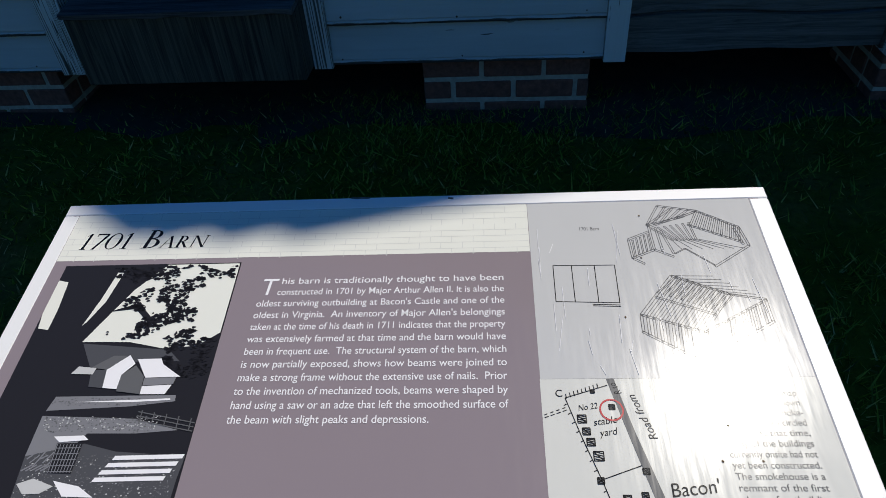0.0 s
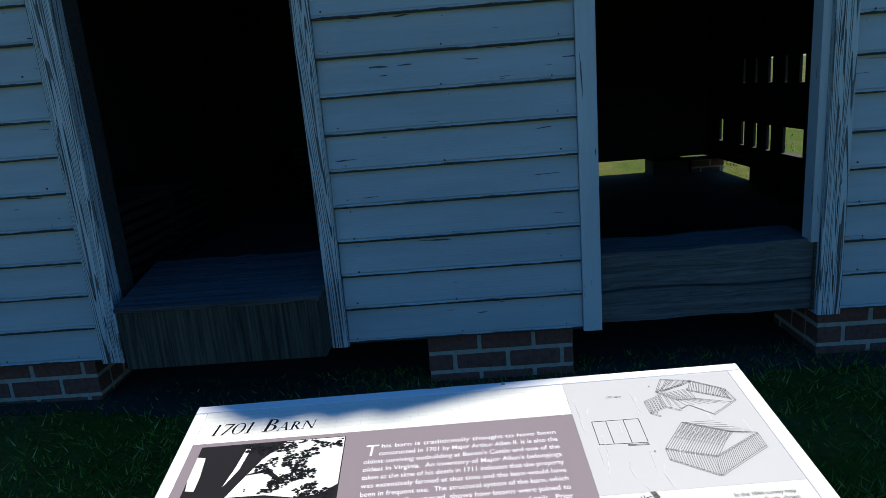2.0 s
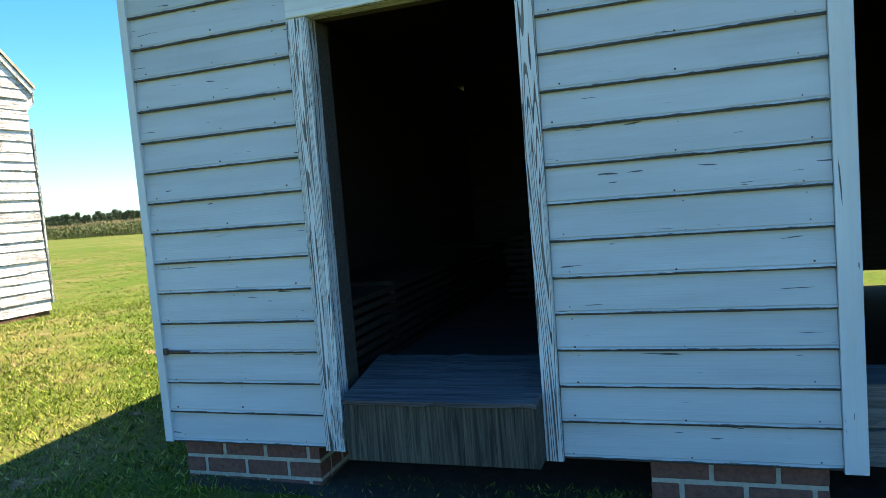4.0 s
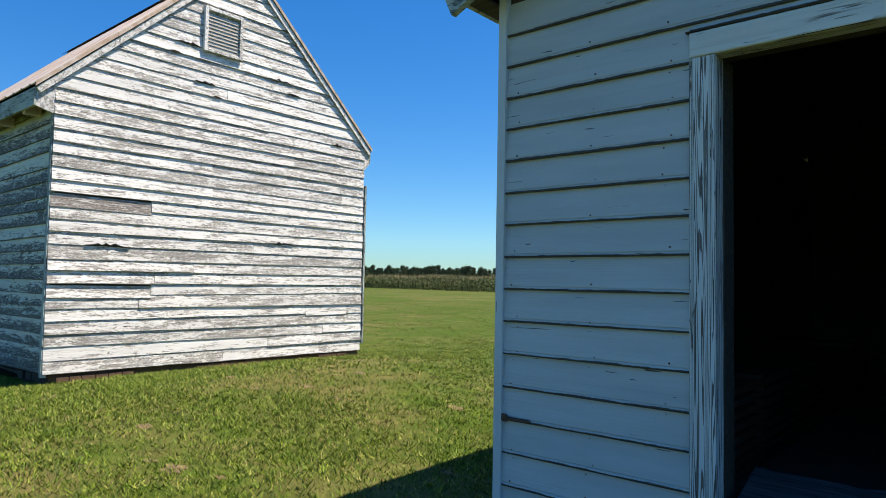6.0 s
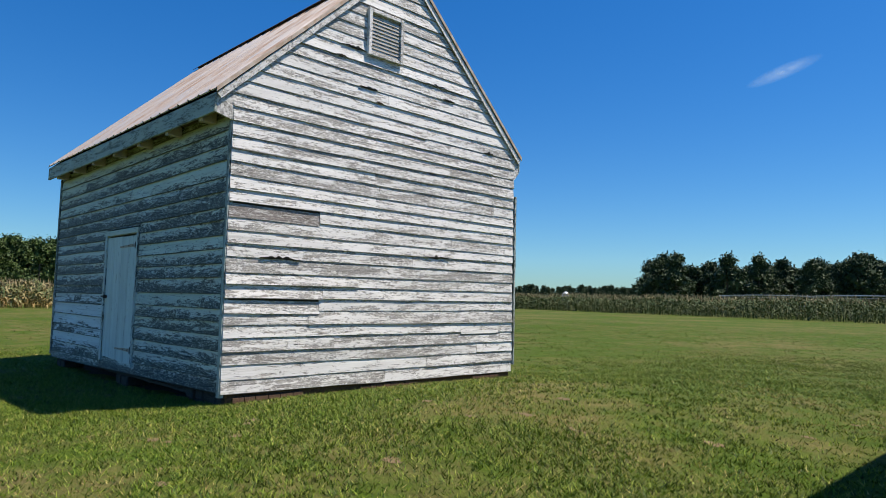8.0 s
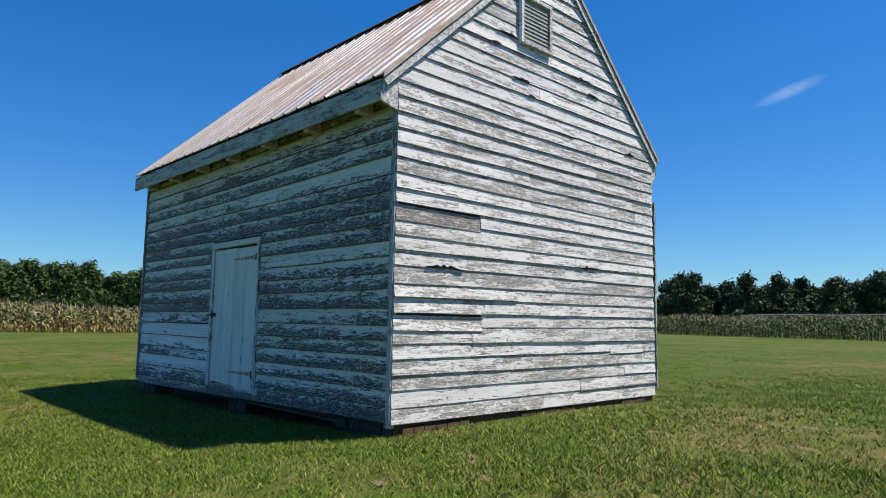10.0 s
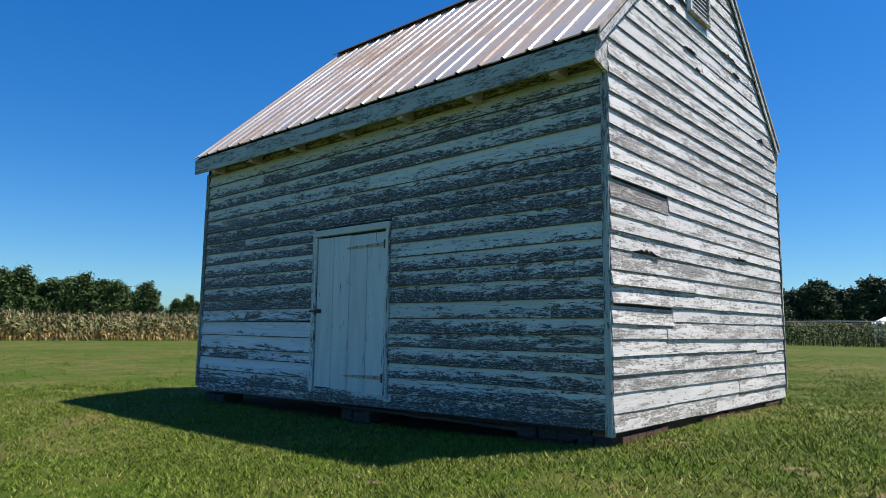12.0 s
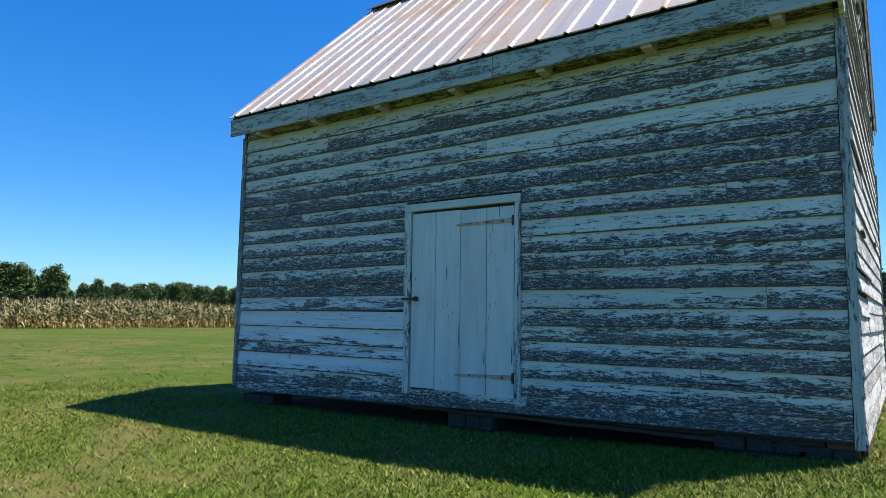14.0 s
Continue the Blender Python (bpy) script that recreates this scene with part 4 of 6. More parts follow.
# torn and rotted board edges in the gable
for y, z, w in RIPS:
    z = min((a + (b - a) * (y - BY0) / (BY1 - BY0) for a, b in zip(FRONT_END, REAR_END)), key=lambda q: abs(q - z)) + 0.006
    bm = bmesh.new()
    n = 11
    lower = [bm.verts.new((0.012, w * (i / n - 0.5), rng.uniform(-0.018, -0.003) * math.sin(math.pi * (i + 0.5) / (n + 1)))) for i in range(n + 1)]
    upper = [bm.verts.new((0.026, w * (i / n - 0.5), rng.choice((0.004, 0.008, 0.02, 0.034)) * math.sin(math.pi * (i + 0.5) / (n + 1)))) for i in range(n + 1)]
    deep = [bm.verts.new((0.0, u.co.y, u.co.z + 0.003)) for u in upper]
    for i in range(n):
        bm.faces.new((lower[i], lower[i + 1], upper[i + 1], upper[i]))
        bm.faces.new((upper[i], upper[i + 1], deep[i + 1], deep[i]))
    part("torn_edge", bm, ROTTEN_SILL if w < 0.16 else DARK_TIMBER, gable_b, "dark torn board edge", m=pose(BX1 + 0.006, y, z))

# plank door
# added dark backing: stands for the unlit room behind the planks' gaps
door = part("door", box((DX0 + 0.002, BY0 + 0.014, DZ0 + 0.002), (DX1 - 0.002, BY0 + 0.03, DZ1 - 0.002), 0), DARK_TIMBER, shed, "closed plank door in thin white paint with rusty hinges")
w = (DX1 - DX0 - 0.024) / 4
for i in range(4):
    x0 = DX0 + 0.012 + w * i
    upright("plank", (x0 + 0.003, BY0 - 0.022, DZ0 + 0.012 - 0.008 * i), (x0 + w - 0.004, BY0 + 0.010, DZ1 - 0.02 + rng.uniform(-0.006, 0.004)), DOOR_PAINT, door, "", 0.0015)
for z in (DZ0 + 0.16, DZ1 - 0.155):
    bm = prism([(DX1 - 0.03, z - 0.020), (DX1 - 0.03, z + 0.024), (DX1 - 0.60, z + 0.006), (DX1 - 0.63, z - 0.006), (DX1 - 0.60, z - 0.016)], BY0 - 0.030, BY0 - 0.024)
    hinge = part("strap_hinge", bm, HINGE_PAINT, door, "painted iron strap hinge bleeding rust")
    for j in range(3):
        x = DX1 - 0.12 - 0.17 * j
        part("hinge_bolt", box((x - 0.008, BY0 - 0.038, z - 0.008), (x + 0.008, BY0 - 0.0305, z + 0.008), 0.003), IRON, hinge)
    part("hinge_pin", box((DX1 - 0.028, BY0 - 0.045, z - 0.045), (DX1 - 0.008, BY0 - 0.022, z + 0.045), 0.005), IRON, hinge)
hasp = part("hasp", box((DX0 - 0.09, BY0 - 0.052, 1.175), (DX0 + 0.10, BY0 - 0.040, 1.20), 0.004), IRON, door, "rusty iron hasp")
part("staple", box((DX0 + 0.075, BY0 - 0.075, 1.165), (DX0 + 0.10, BY0 - 0.024, 1.21), 0.004), IRON, hasp)
upright("door_casing", (DX0 - 0.068, BY0 - 0.040, DZ0 - 0.05), (DX0, BY0 + 0.02, DZ1 + 0.005), CASING_PAINT, shed, "flaked door casing", 0.004)
upright("door_casing", (DX1, BY0 - 0.040, DZ0 - 0.05), (DX1 + 0.053, BY0 + 0.02, DZ1 + 0.005), CASING_PAINT, shed, "flaked door casing", 0.004)
trim("door_head", (DX0 - 0.068, BY0 - 0.044, DZ1 + 0.007), (DX1 + 0.053, BY0 + 0.02, DZ1 + 0.080), FRONT_UPPER, shed)

# louvred vent in the gable
VY0, VY1, VZ0, VZ1 = 4.20, 4.70, 4.27, 4.80
vent = part("vent", box((BX1 - 0.001, VY0, VZ0), (BX1 + 0.012, VY1, VZ1), 0), DARK_TIMBER, shed, "small louvred gable vent in a plain frame")
for y0, y1, z0, z1 in ((VY0 - 0.03, VY0 + 0.02, VZ0 - 0.03, VZ1 + 0.03), (VY1 - 0.02, VY1 + 0.03, VZ0 - 0.03, VZ1 + 0.03), (VY0 + 0.021, VY1 - 0.021, VZ1 - 0.015, VZ1 + 0.03), (VY0 + 0.021, VY1 - 0.021, VZ0 - 0.03, VZ0 + 0.012)):
    part("vent_frame", box((BX1 + 0.013, y0, z0), (BX1 + 0.06, y1, z1), 0.004), GABLE_SIDING, vent)
for i in range(10):
    z = VZ0 + 0.035 + i * 0.046
    part("louvre", box((-0.005, 0, -0.022), (0.005, VY1 - VY0 - 0.044, 0.022), 0), GABLE_SIDING, vent, m=pose(BX1 + 0.03, VY0 + 0.022, z, 0, -17, 0))


# ---------------------------------------------------------------- information sign
SIGN_AT = Matrix(((0.99942, -0.03375, 0.004, -0.5768), (0.03394, 0.98493, -0.1696, 0.6758), (0.00182, 0.16963, 0.9855, 0.8141), (0, 0, 0, 1)))
SW, SH = 0.898, 0.61


def sheen(name, color, rough=0.105):
    k = Mat(name, rough)
    k.b.inputs["Specular IOR Level"].default_value = 0.25 if sum(color) < 0.1 else 0.5
    n = k.noise(k.coords((1, 1, 1), False), 9.0, 5, 0.6)
    fine = k.noise(k.coords((1, 1, 1), False), 160.0, 3, 0.6)
    scratch = k.noise(k.coords((160.0, 12.0, 1.0), False), 1.0, 3, 0.7)
    col = k.mix(k.math("MULTIPLY", n, 0.16), color, tuple(c * 0.75 for c in color))
    return k.finish(col, k.math("ADD", k.math("MULTIPLY", fine, 0.3), scratch), 0.012, 0.001, k.ramp(scratch, [(0.35, rough), (0.8, rough + 0.10)]))


SIGN_WHITE = sheen("sign_frame_white", (0.80, 0.80, 0.79), 0.35)
SIGN_BAND = sheen("sign_cream_band", (0.76, 0.76, 0.68))
SIGN_MAUVE = sheen("sign_mauve_panel", (0.255, 0.212, 0.228))
SIGN_GREY = sheen("sign_grey_panel", (0.53, 0.53, 0.52))
SIGN_MAP = sheen("sign_pale_map", (0.63, 0.63, 0.585))
INK = sheen("sign_black_ink", (0.010, 0.010, 0.011))
INK_LINE = sheen("sign_line_ink", (0.12, 0.12, 0.125))
INK_GREY = sheen("sign_grey_ink", (0.12, 0.12, 0.12))
INK_WHITE = sheen("sign_white_ink", (0.82, 0.81, 0.82))
INK_RED = sheen("sign_red_ink", (0.50, 0.05, 0.05))
PHOTO_DARK = sheen("sign_photo_black", (0.020, 0.019, 0.021))
PHOTO_DIM = sheen("sign_photo_dim", (0.075, 0.075, 0.078))
PHOTO_MID = sheen("sign_photo_grey", (0.20, 0.20, 0.21))
SIGN_POST = speckled("dark_post_metal", (0.02, 0.02, 0.02), (0.05, 0.05, 0.05), 60, 0.5, 0.6)

sign = thing("information_sign", "slanted information sign with pale frame beside the barn", "sign", m=SIGN_AT)
part("backing", box((0.002, -SH, -0.03), (SW - 0.002, -0.002, -0.009), 0.003), SIGN_POST, sign, "dark backing tray")
panel = part("panel", box((0.012, -SH + 0.012, -0.0085), (SW - 0.012, -0.012, -0.004), 0), SIGN_MAUVE, sign, "glossy printed panel with text, photograph and map")
for lo, hi in (((0, -0.0195, -0.0085), (SW, 0, -0.003)), ((0, -SH, -0.0085), (SW, -SH + 0.0205, -0.003)), ((0, -SH + 0.0206, -0.0085), (0.0205, -0.0196, -0.003)), ((SW - 0.0235, -SH + 0.0206, -0.0085), (SW, -0.0196, -0.003))):
    part("frame_bar", box(lo, hi, 0.0015), SIGN_WHITE, sign, "chipped white frame bar")
for x in (0.14, 0.76):
    post = part("post", box((x - 0.03, -SH * 0.5 - 0.03, -0.95), (x + 0.03, -SH * 0.5 + 0.03, -0.032), 0.004), SIGN_POST, sign, "square dark post")


def flat(name, outline, layer, material, parent=panel):
    """A printed area: an outline of (across, down) on the panel."""
    bm = bmesh.new()
    z = -0.004 + 0.00018 * layer
    f = bm.faces.new([bm.verts.new((x, -y, z)) for x, y in outline])
    if f.normal.z < 0:
        f.normal_flip()
    bm.normal_update()
    if f.normal.z < 0:
        bmesh.ops.reverse_faces(bm, faces=bm.faces)
    return part(name, bm, material, parent)


def rect(name, x0, y0, x1, y1, layer, material):
    return flat(name, [(x0, y0), (x1, y0), (x1, y1), (x0, y1)], layer, material)


def strokes(name, lines, width, layer, material):
    """Drawn lines: each (x0, y0, x1, y1) becomes a thin bar; all of one drawing in one mesh."""
    bm = bmesh.new()
    z = -0.004 + 0.00018 * layer
    for x0, y0, x1, y1 in lines:
        d = Vector((x1 - x0, y1 - y0))
        n = Vector((-d.y, d.x)).normalized() * width / 2
        f = bm.faces.new([bm.verts.new((x, -y, z)) for x, y in ((x0 + n.x, y0 + n.y), (x1 + n.x, y1 + n.y), (x1 - n.x, y1 - n.y), (x0 - n.x, y0 - n.y))])
        f.normal_update()
        if f.normal.z < 0:
            f.normal_flip()
    return part(name, bm, material, panel)


def lettering(name, text, x0, base, size, layer, material, width=None, shear=0.0, weight=0.0, spin=0.0):
    cu = bpy.data.curves.new(name, "FONT")
    cu.body, cu.size, cu.shear, cu.offset = text, size, shear, weight
    tmp = new(name, cu)
    bpy.context.view_layer.update()
    me = bpy.data.meshes.new_from_object(tmp.evaluated_get(bpy.context.evaluated_depsgraph_get()))
    bpy.data.objects.remove(tmp)
    me.materials.clear()
    me.materials.append(material)
    ob = new(name, me)
    wide = max(v.co.x for v in me.vertices)
    sx = width / wide if width else 1.0
    ob.matrix_basis = pose(x0, -base, -0.004 + 0.00018 * layer, 0, 0, spin) @ Matrix.Diagonal((sx, 1, 1, 1))
    ob.parent = panel
    return ob


rect("title_band", 0.0206, 0.0195, 0.604, 0.0965, 1, SIGN_BAND)
rect("drawing_field", 0.6045, 0.0195, 0.8745, 0.266, 1, SIGN_GREY)
rect("map_field", 0.604, 0.2662, 0.8745, 0.59, 1, SIGN_MAP)


def serif_title(x, base, cap, lean):
    """The title in slanted roman capitals: thick and thin strokes, bowls and small feet, drawn for a height of one."""
    def stem(cx, w, y0=0.0, y1=1.0, feet=True):
        out = [[(cx - w / 2, y0), (cx + w / 2, y0), (cx + w / 2, y1), (cx - w / 2, y1)]]
        if feet:
            out += [[(cx - w / 2 - 0.09, y), (cx + w / 2 + 0.09, y), (cx + w / 2 + 0.09, y + 0.035), (cx - w / 2 - 0.09, y + 0.035)] for y in (y0, y1 - 0.035)]
        return out

    def slope(xa, ya, xb, yb, w):
        return [[(xa - w / 2, ya), (xa + w / 2, ya), (xb + w / 2, yb), (xb - w / 2, yb)]]

    def bowl(cx, cy, rx, ry, thick, thin, a0, a1, n=18):
        out = []
        for i in range(n):
            q = []
            for k in (i, i + 1):
                a = radians(a0 + (a1 - a0) * k / n)
                c, d = math.cos(a), math.sin(a)
                t = thin + (thick - thin) * abs(c) ** 1.5
                q.append(((cx + rx * c, cy + ry * d), (cx + (rx - t) * c, cy + (ry - min(t, thin * 1.3)) * d)))
            out.append([q[0][0], q[1][0], q[1][1], q[0][1]])
        return out

    one = stem(0.2, 0.12, feet=False) + [[(0.06, 0.0), (0.34, 0.0), (0.34, 0.035), (0.06, 0.035)]] + slope(0.05, 0.84, 0.2, 1.0, 0.05)
    seven = [[(0.04, 0.91), (0.56, 0.91), (0.58, 1.0), (0.04, 1.0)], [(0.04, 0.80), (0.07, 0.80), (0.09, 0.92), (0.04, 0.92)]] + slope(0.20, 0.0, 0.53, 0.92, 0.12)
    glyphs = [(one, 0.46, 1.0), (seven, 0.60, 1.0), (bowl(0.36, 0.5, 0.34, 0.51, 0.13, 0.04, 0, 360, 32), 0.78, 1.0), (one, 0.46, 1.0), ([], 0.52, 1.0),
              (stem(0.17, 0.14) + bowl(0.24, 0.755, 0.32, 0.245, 0.14, 0.04, -90, 90) + bowl(0.24, 0.27, 0.40, 0.27, 0.15, 0.04, -90, 90) + [[(0.1, 0.49), (0.30, 0.49), (0.30, 0.53), (0.1, 0.53)]], 0.72, 1.15),
              (slope(0.08, 0.0, 0.42, 1.0, 0.05) + slope(0.72, 0.0, 0.42, 1.0, 0.15) + [[(0.2, 0.32), (0.62, 0.32), (0.62, 0.365), (0.2, 0.365)], [(-0.03, 0), (0.2, 0), (0.2, 0.035), (-0.03, 0.035)], [(0.58, 0), (0.86, 0), (0.86, 0.035), (0.58, 0.035)]], 0.92, 0.74),
              (stem(0.17, 0.15) + bowl(0.24, 0.745, 0.34, 0.255, 0.15, 0.045, -90, 90) + slope(0.68, 0.0, 0.34, 0.5, 0.16) + [[(0.60, 0), (0.82, 0), (0.82, 0.035), (0.60, 0.035)]], 0.88, 0.74),
              (stem(0.12, 0.06) + stem(0.82, 0.06) + slope(0.80, 0.0, 0.14, 1.0, 0.15), 1.0, 0.74)]
    bm = bmesh.new()
    z = -0.004 + 0.00018 * 2
    for shapes, step, size in glyphs:
        for q in shapes:
            f = bm.faces.new([bm.verts.new((x + (u * 1.10 + v * lean) * cap * size, -base + v * cap * size, z)) for u, v in q])
            f.normal_update()
            if f.normal.z < 0:
                f.normal_flip()
        x += step * 1.10 * cap * size
    part("title", bm, INK, panel)


serif_title(0.0400, 0.0785, 0.0262, 0.20)
BODY = ["his barn is traditionally thought to have been", "constructed in 1701 by Major Arthur Allen II. It is also the",
        "oldest surviving outbuilding at Bacon's Castle and one of the", "oldest in Virginia.  An inventory of Major Allen's belongings",
        "taken at the time of his death in 1711 indicates that the property", "was extensively farmed at that time and the barn would have",
        "been in frequent use.  The structural system of the barn, which", "is now partially exposed, shows how beams were joined to",
        "make a strong frame without the extensive use of nails.  Prior", "to the invention of mechanized tools, beams were shaped by",
        "hand using a saw or an adze that left the smoothed surface of", "the beam with slight peaks and depressions."]
for i, line in enumerate(BODY):
    base = 0.1385 + 0.01588 * i
    x0 = 0.3125 if i == 0 else 0.310 if i == 1 else 0.2885
    x1 = 0.4925 if i == 11 else 0.5715
    lettering("text_line", line, x0, base, 0.0127, 2, INK_WHITE, x1 - x0, 0.0, 0.00005)
lettering("initial", "T", 0.2885, 0.154, 0.034, 2, INK_WHITE, 0.021, 0.1)

# brick pattern printed faintly on the title band
faint = []
for j in range(8):
    y = 0.0225 + 0.0095 * j
    faint.append((0.022, y, 0.603, y + 0.0004))
    faint += [(0.03 + 0.026 * i + 0.013 * (j % 2), y, 0.03 + 0.026 * i + 0.013 * (j % 2), y + 0.0095) for i in range(22) if (i * 7 + j * 3) % 5]
strokes("band_bricks", [f for i, f in enumerate(faint) if i % 11], 0.0007, 1.5, SIGN_MAP)

# photograph: dark trunks against the sky, two barns, a well and a lawn, as plain shapes
PX0, PY0, PX1, PY1 = 0.037, 0.1045, 0.2575, 0.47
rect("photograph", PX0, PY0, PX1, PY1, 2, PHOTO_DARK)
flat("photo_sky", [(PX0, 0.127), (0.050, 0.130), (0.0535, 0.17), (0.0532, 0.198), (0.0406, 0.196), (PX0, 0.175)], 3, SIGN_BAND)
flat("photo_sky", [(0.1089, 0.1085), (0.1164, 0.1096), (0.1078, 0.160), (0.0958, 0.1875), (0.0918, 0.1928), (0.1008, 0.1558)], 3, SIGN_BAND)
flat("photo_sky", [(0.1371, 0.1434), (0.1211, 0.1739), (0.1005, 0.2148), (0.155, 0.2156), (0.1993, 0.2249), (0.2346, 0.2211), (0.2560, 0.2045), (0.2560, 0.106), (0.1672, 0.106)], 3, SIGN_BAND)
flat("photo_wood", [(0.1026, 0.217), (0.2042, 0.2264), (0.2199, 0.2408), (0.1768, 0.2403), (0.1224, 0.248)], 4, PHOTO_DIM)
prng = random.Random(5)


def flecks(name, count, size, layer, material, where):
    """Torn little shapes, thrown where the test allows."""
    bm = bmesh.new()
    for i in range(count):
        x, y = prng.uniform(PX0 + 0.004, PX1 - 0.004), prng.uniform(PY0 + 0.004, 0.40)
        if not where(x, y):
            continue
        r = prng.uniform(*size)
        t0 = prng.random() * 6
        pts = [(x + 1.5 * r * prng.uniform(0.35, 1) * math.cos(t0 + k * 1.05), -y + r * prng.uniform(0.35, 1) * math.sin(t0 + k * 1.05), -0.004 + 0.00018 * layer) for k in range(6)]
        f = bm.faces.new([bm.verts.new(p) for p in pts])
        f.normal_update()
        if f.normal.z < 0:
            f.normal_flip()
    part(name, bm, material, panel)


def in_leaves(x, y):
    if not (0.10 < x < 0.254 and y < 0.262):
        return False
    clump = math.sin(x * 130 + 2.0 * math.sin(y * 90)) + math.sin(y * 150 + x * 60)
    if x > 0.205 and 0.128 < y < 0.197:
        return x < 0.222 and clump > 0.3
    if y < 0.128:
        return clump > (-0.9 if x < 0.20 else -0.1)
    if y < 0.19:
        return x > 0.132 and clump > (-1.0 if x > 0.17 else 0.2)
    if y < 0.212:
        return (0.155 < x < 0.225 and clump > -0.4) or (0.125 < x < 0.155 and clump > 0.7)
    return x > 0.20 and clump > -0.8


flecks("photo_leaves", 7000, (0.0010, 0.0038), 5, PHOTO_DARK, in_leaves)
flat("photo_limb", [(0.115, 0.175), (0.150, 0.163), (0.172, 0.185), (0.19, 0.19), (0.17, 0.192), (0.148, 0.171)], 5, PHOTO_DARK)
flat("photo_barn", [(0.1243, 0.248), (0.1445, 0.2335), (0.1657, 0.2338), (0.1438, 0.251)], 7, INK_GREY)
flat("photo_barn", [(0.1426, 0.251), (0.1629, 0.233), (0.1722, 0.2437), (0.1612, 0.2574), (0.1615, 0.2742), (0.1456, 0.2727)], 8, INK_WHITE)
flat("photo_barn", [(0.1254, 0.2508), (0.1426, 0.251), (0.1462, 0.2727), (0.1295, 0.2712)], 7, PHOTO_DIM)
flat("photo_barn", [(0.1612, 0.2574), (0.1736, 0.2458), (0.187, 0.2597), (0.1888, 0.2803), (0.1619, 0.2768)], 9, INK_GREY)
flat("photo_barn", [(0.1729, 0.2381), (0.1994, 0.2377), (0.2035, 0.2448), (0.2267, 0.2601), (0.1886, 0.261)], 8, INK_WHITE)
flat("photo_barn", [(0.1876, 0.2617), (0.2226, 0.2607), (0.2213, 0.2687), (0.1886, 0.2704)], 8, PHOTO_MID)
flat("photo_barn", [(0.1882, 0.2711), (0.2202, 0.2694), (0.2157, 0.2805), (0.1888, 0.2803)], 8, INK_WHITE)
flat("photo_barn", [(0.1044, 0.2554), (0.1097, 0.2465), (0.1303, 0.2488), (0.1288, 0.2564)], 8, SIGN_GREY)
flat("photo_path", [(0.0985, 0.2822), (0.228, 0.2812), (0.2289, 0.2883), (0.1824, 0.2938), (0.0942, 0.2983)], 4, PHOTO_MID)
flat("photo_path", [(0.1197, 0.2888), (0.18, 0.2867), (0.2231, 0.2851), (0.2237, 0.287), (0.1809, 0.2893)], 6, INK_WHITE)
flat("photo_lawn", [(0.093, 0.304), (0.1931, 0.3076), (0.2418, 0.32), (0.1985, 0.3235), (0.1484, 0.3233), (0.1393, 0.3375), (0.0935, 0.3468)], 4, PHOTO_MID)
flat("photo_lawn", [(0.0935, 0.3468), (0.1496, 0.334), (0.1847, 0.3423), (0.2565, 0.347), (0.2543, 0.3703), (0.2528, 0.45), (0.1037, 0.45)], 4, PHOTO_DIM)
flecks("photo_grass", 5000, (0.0004, 0.0012), 5, INK_GREY, lambda x, y: x > 0.098 and (0.305 < y < 0.322 and x < 0.22 or 0.345 < y and x < 0.252 or 0.284 < y < 0.293 and x < 0.2))
flecks("photo_grass", 3500, (0.0004, 0.0011), 6, SIGN_GREY, lambda x, y: x > 0.098 and (0.305 < y < 0.320 and x < 0.22 or 0.35 < y and x < 0.25 and prng.random() < 0.5))
strokes("photo_fence", [(0.194, 0.300 + k * 0.0045, 0.2565, 0.3125 + k * 0.0045) for k in range(3)] + [(0.198 + k * 0.0135, 0.2985 + k * 0.0022, 0.1985 + k * 0.0135, 0.312 + k * 0.0022) for k in range(5)], 0.0011, 7, INK_GREY)
flat("photo_well", [(0.1214, 0.334), (0.1482, 0.3334), (0.1481, 0.3649), (0.1236, 0.3639)], 7, PHOTO_DARK)
strokes("photo_well_slats", [(0.1225 + k * 0.0034, 0.335, 0.1245 + k * 0.0031, 0.364) for k in range(8)] + [(0.1220, 0.339 + k * 0.006, 0.148, 0.3385 + k * 0.006) for k in range(5)], 0.0008, 8, PHOTO_MID)
flat("photo_well_roof", [(0.1154, 0.3268), (0.1464, 0.3257), (0.1529, 0.3305), (0.1233, 0.3328)], 8, INK_WHITE)
for k in range(4):
    o, d = 0.0072 * k, 0.0042 * k
    flat("photo_step", [(0.1863 - d, 0.3469 + o), (0.256 - d, 0.3452 + o), (0.2545 - d, 0.3495 + o), (0.184 - d, 0.3512 + o)], 7, INK_WHITE)
flat("photo_bush", [(0.0977, 0.3749), (0.1123, 0.3694), (0.1355, 0.377), (0.1245, 0.3841), (0.1079, 0.3847)], 7, SIGN_GREY)
flat("photo_bush", [(0.1332, 0.3716), (0.1608, 0.377), (0.1788, 0.3876), (0.1479, 0.3867)], 7, INK_WHITE)
strokes("photo_stalks", [(0.097 + k * 0.0045, 0.350 + 0.004 * (k % 3), 0.104 + k * 0.0045, 0.343 + 0.003 * (k % 2)) for k in range(6)] + [(0.096 + k * 0.005, 0.362, 0.105 + k * 0.005, 0.356) for k in range(5)], 0.0016, 6, PHOTO_MID)

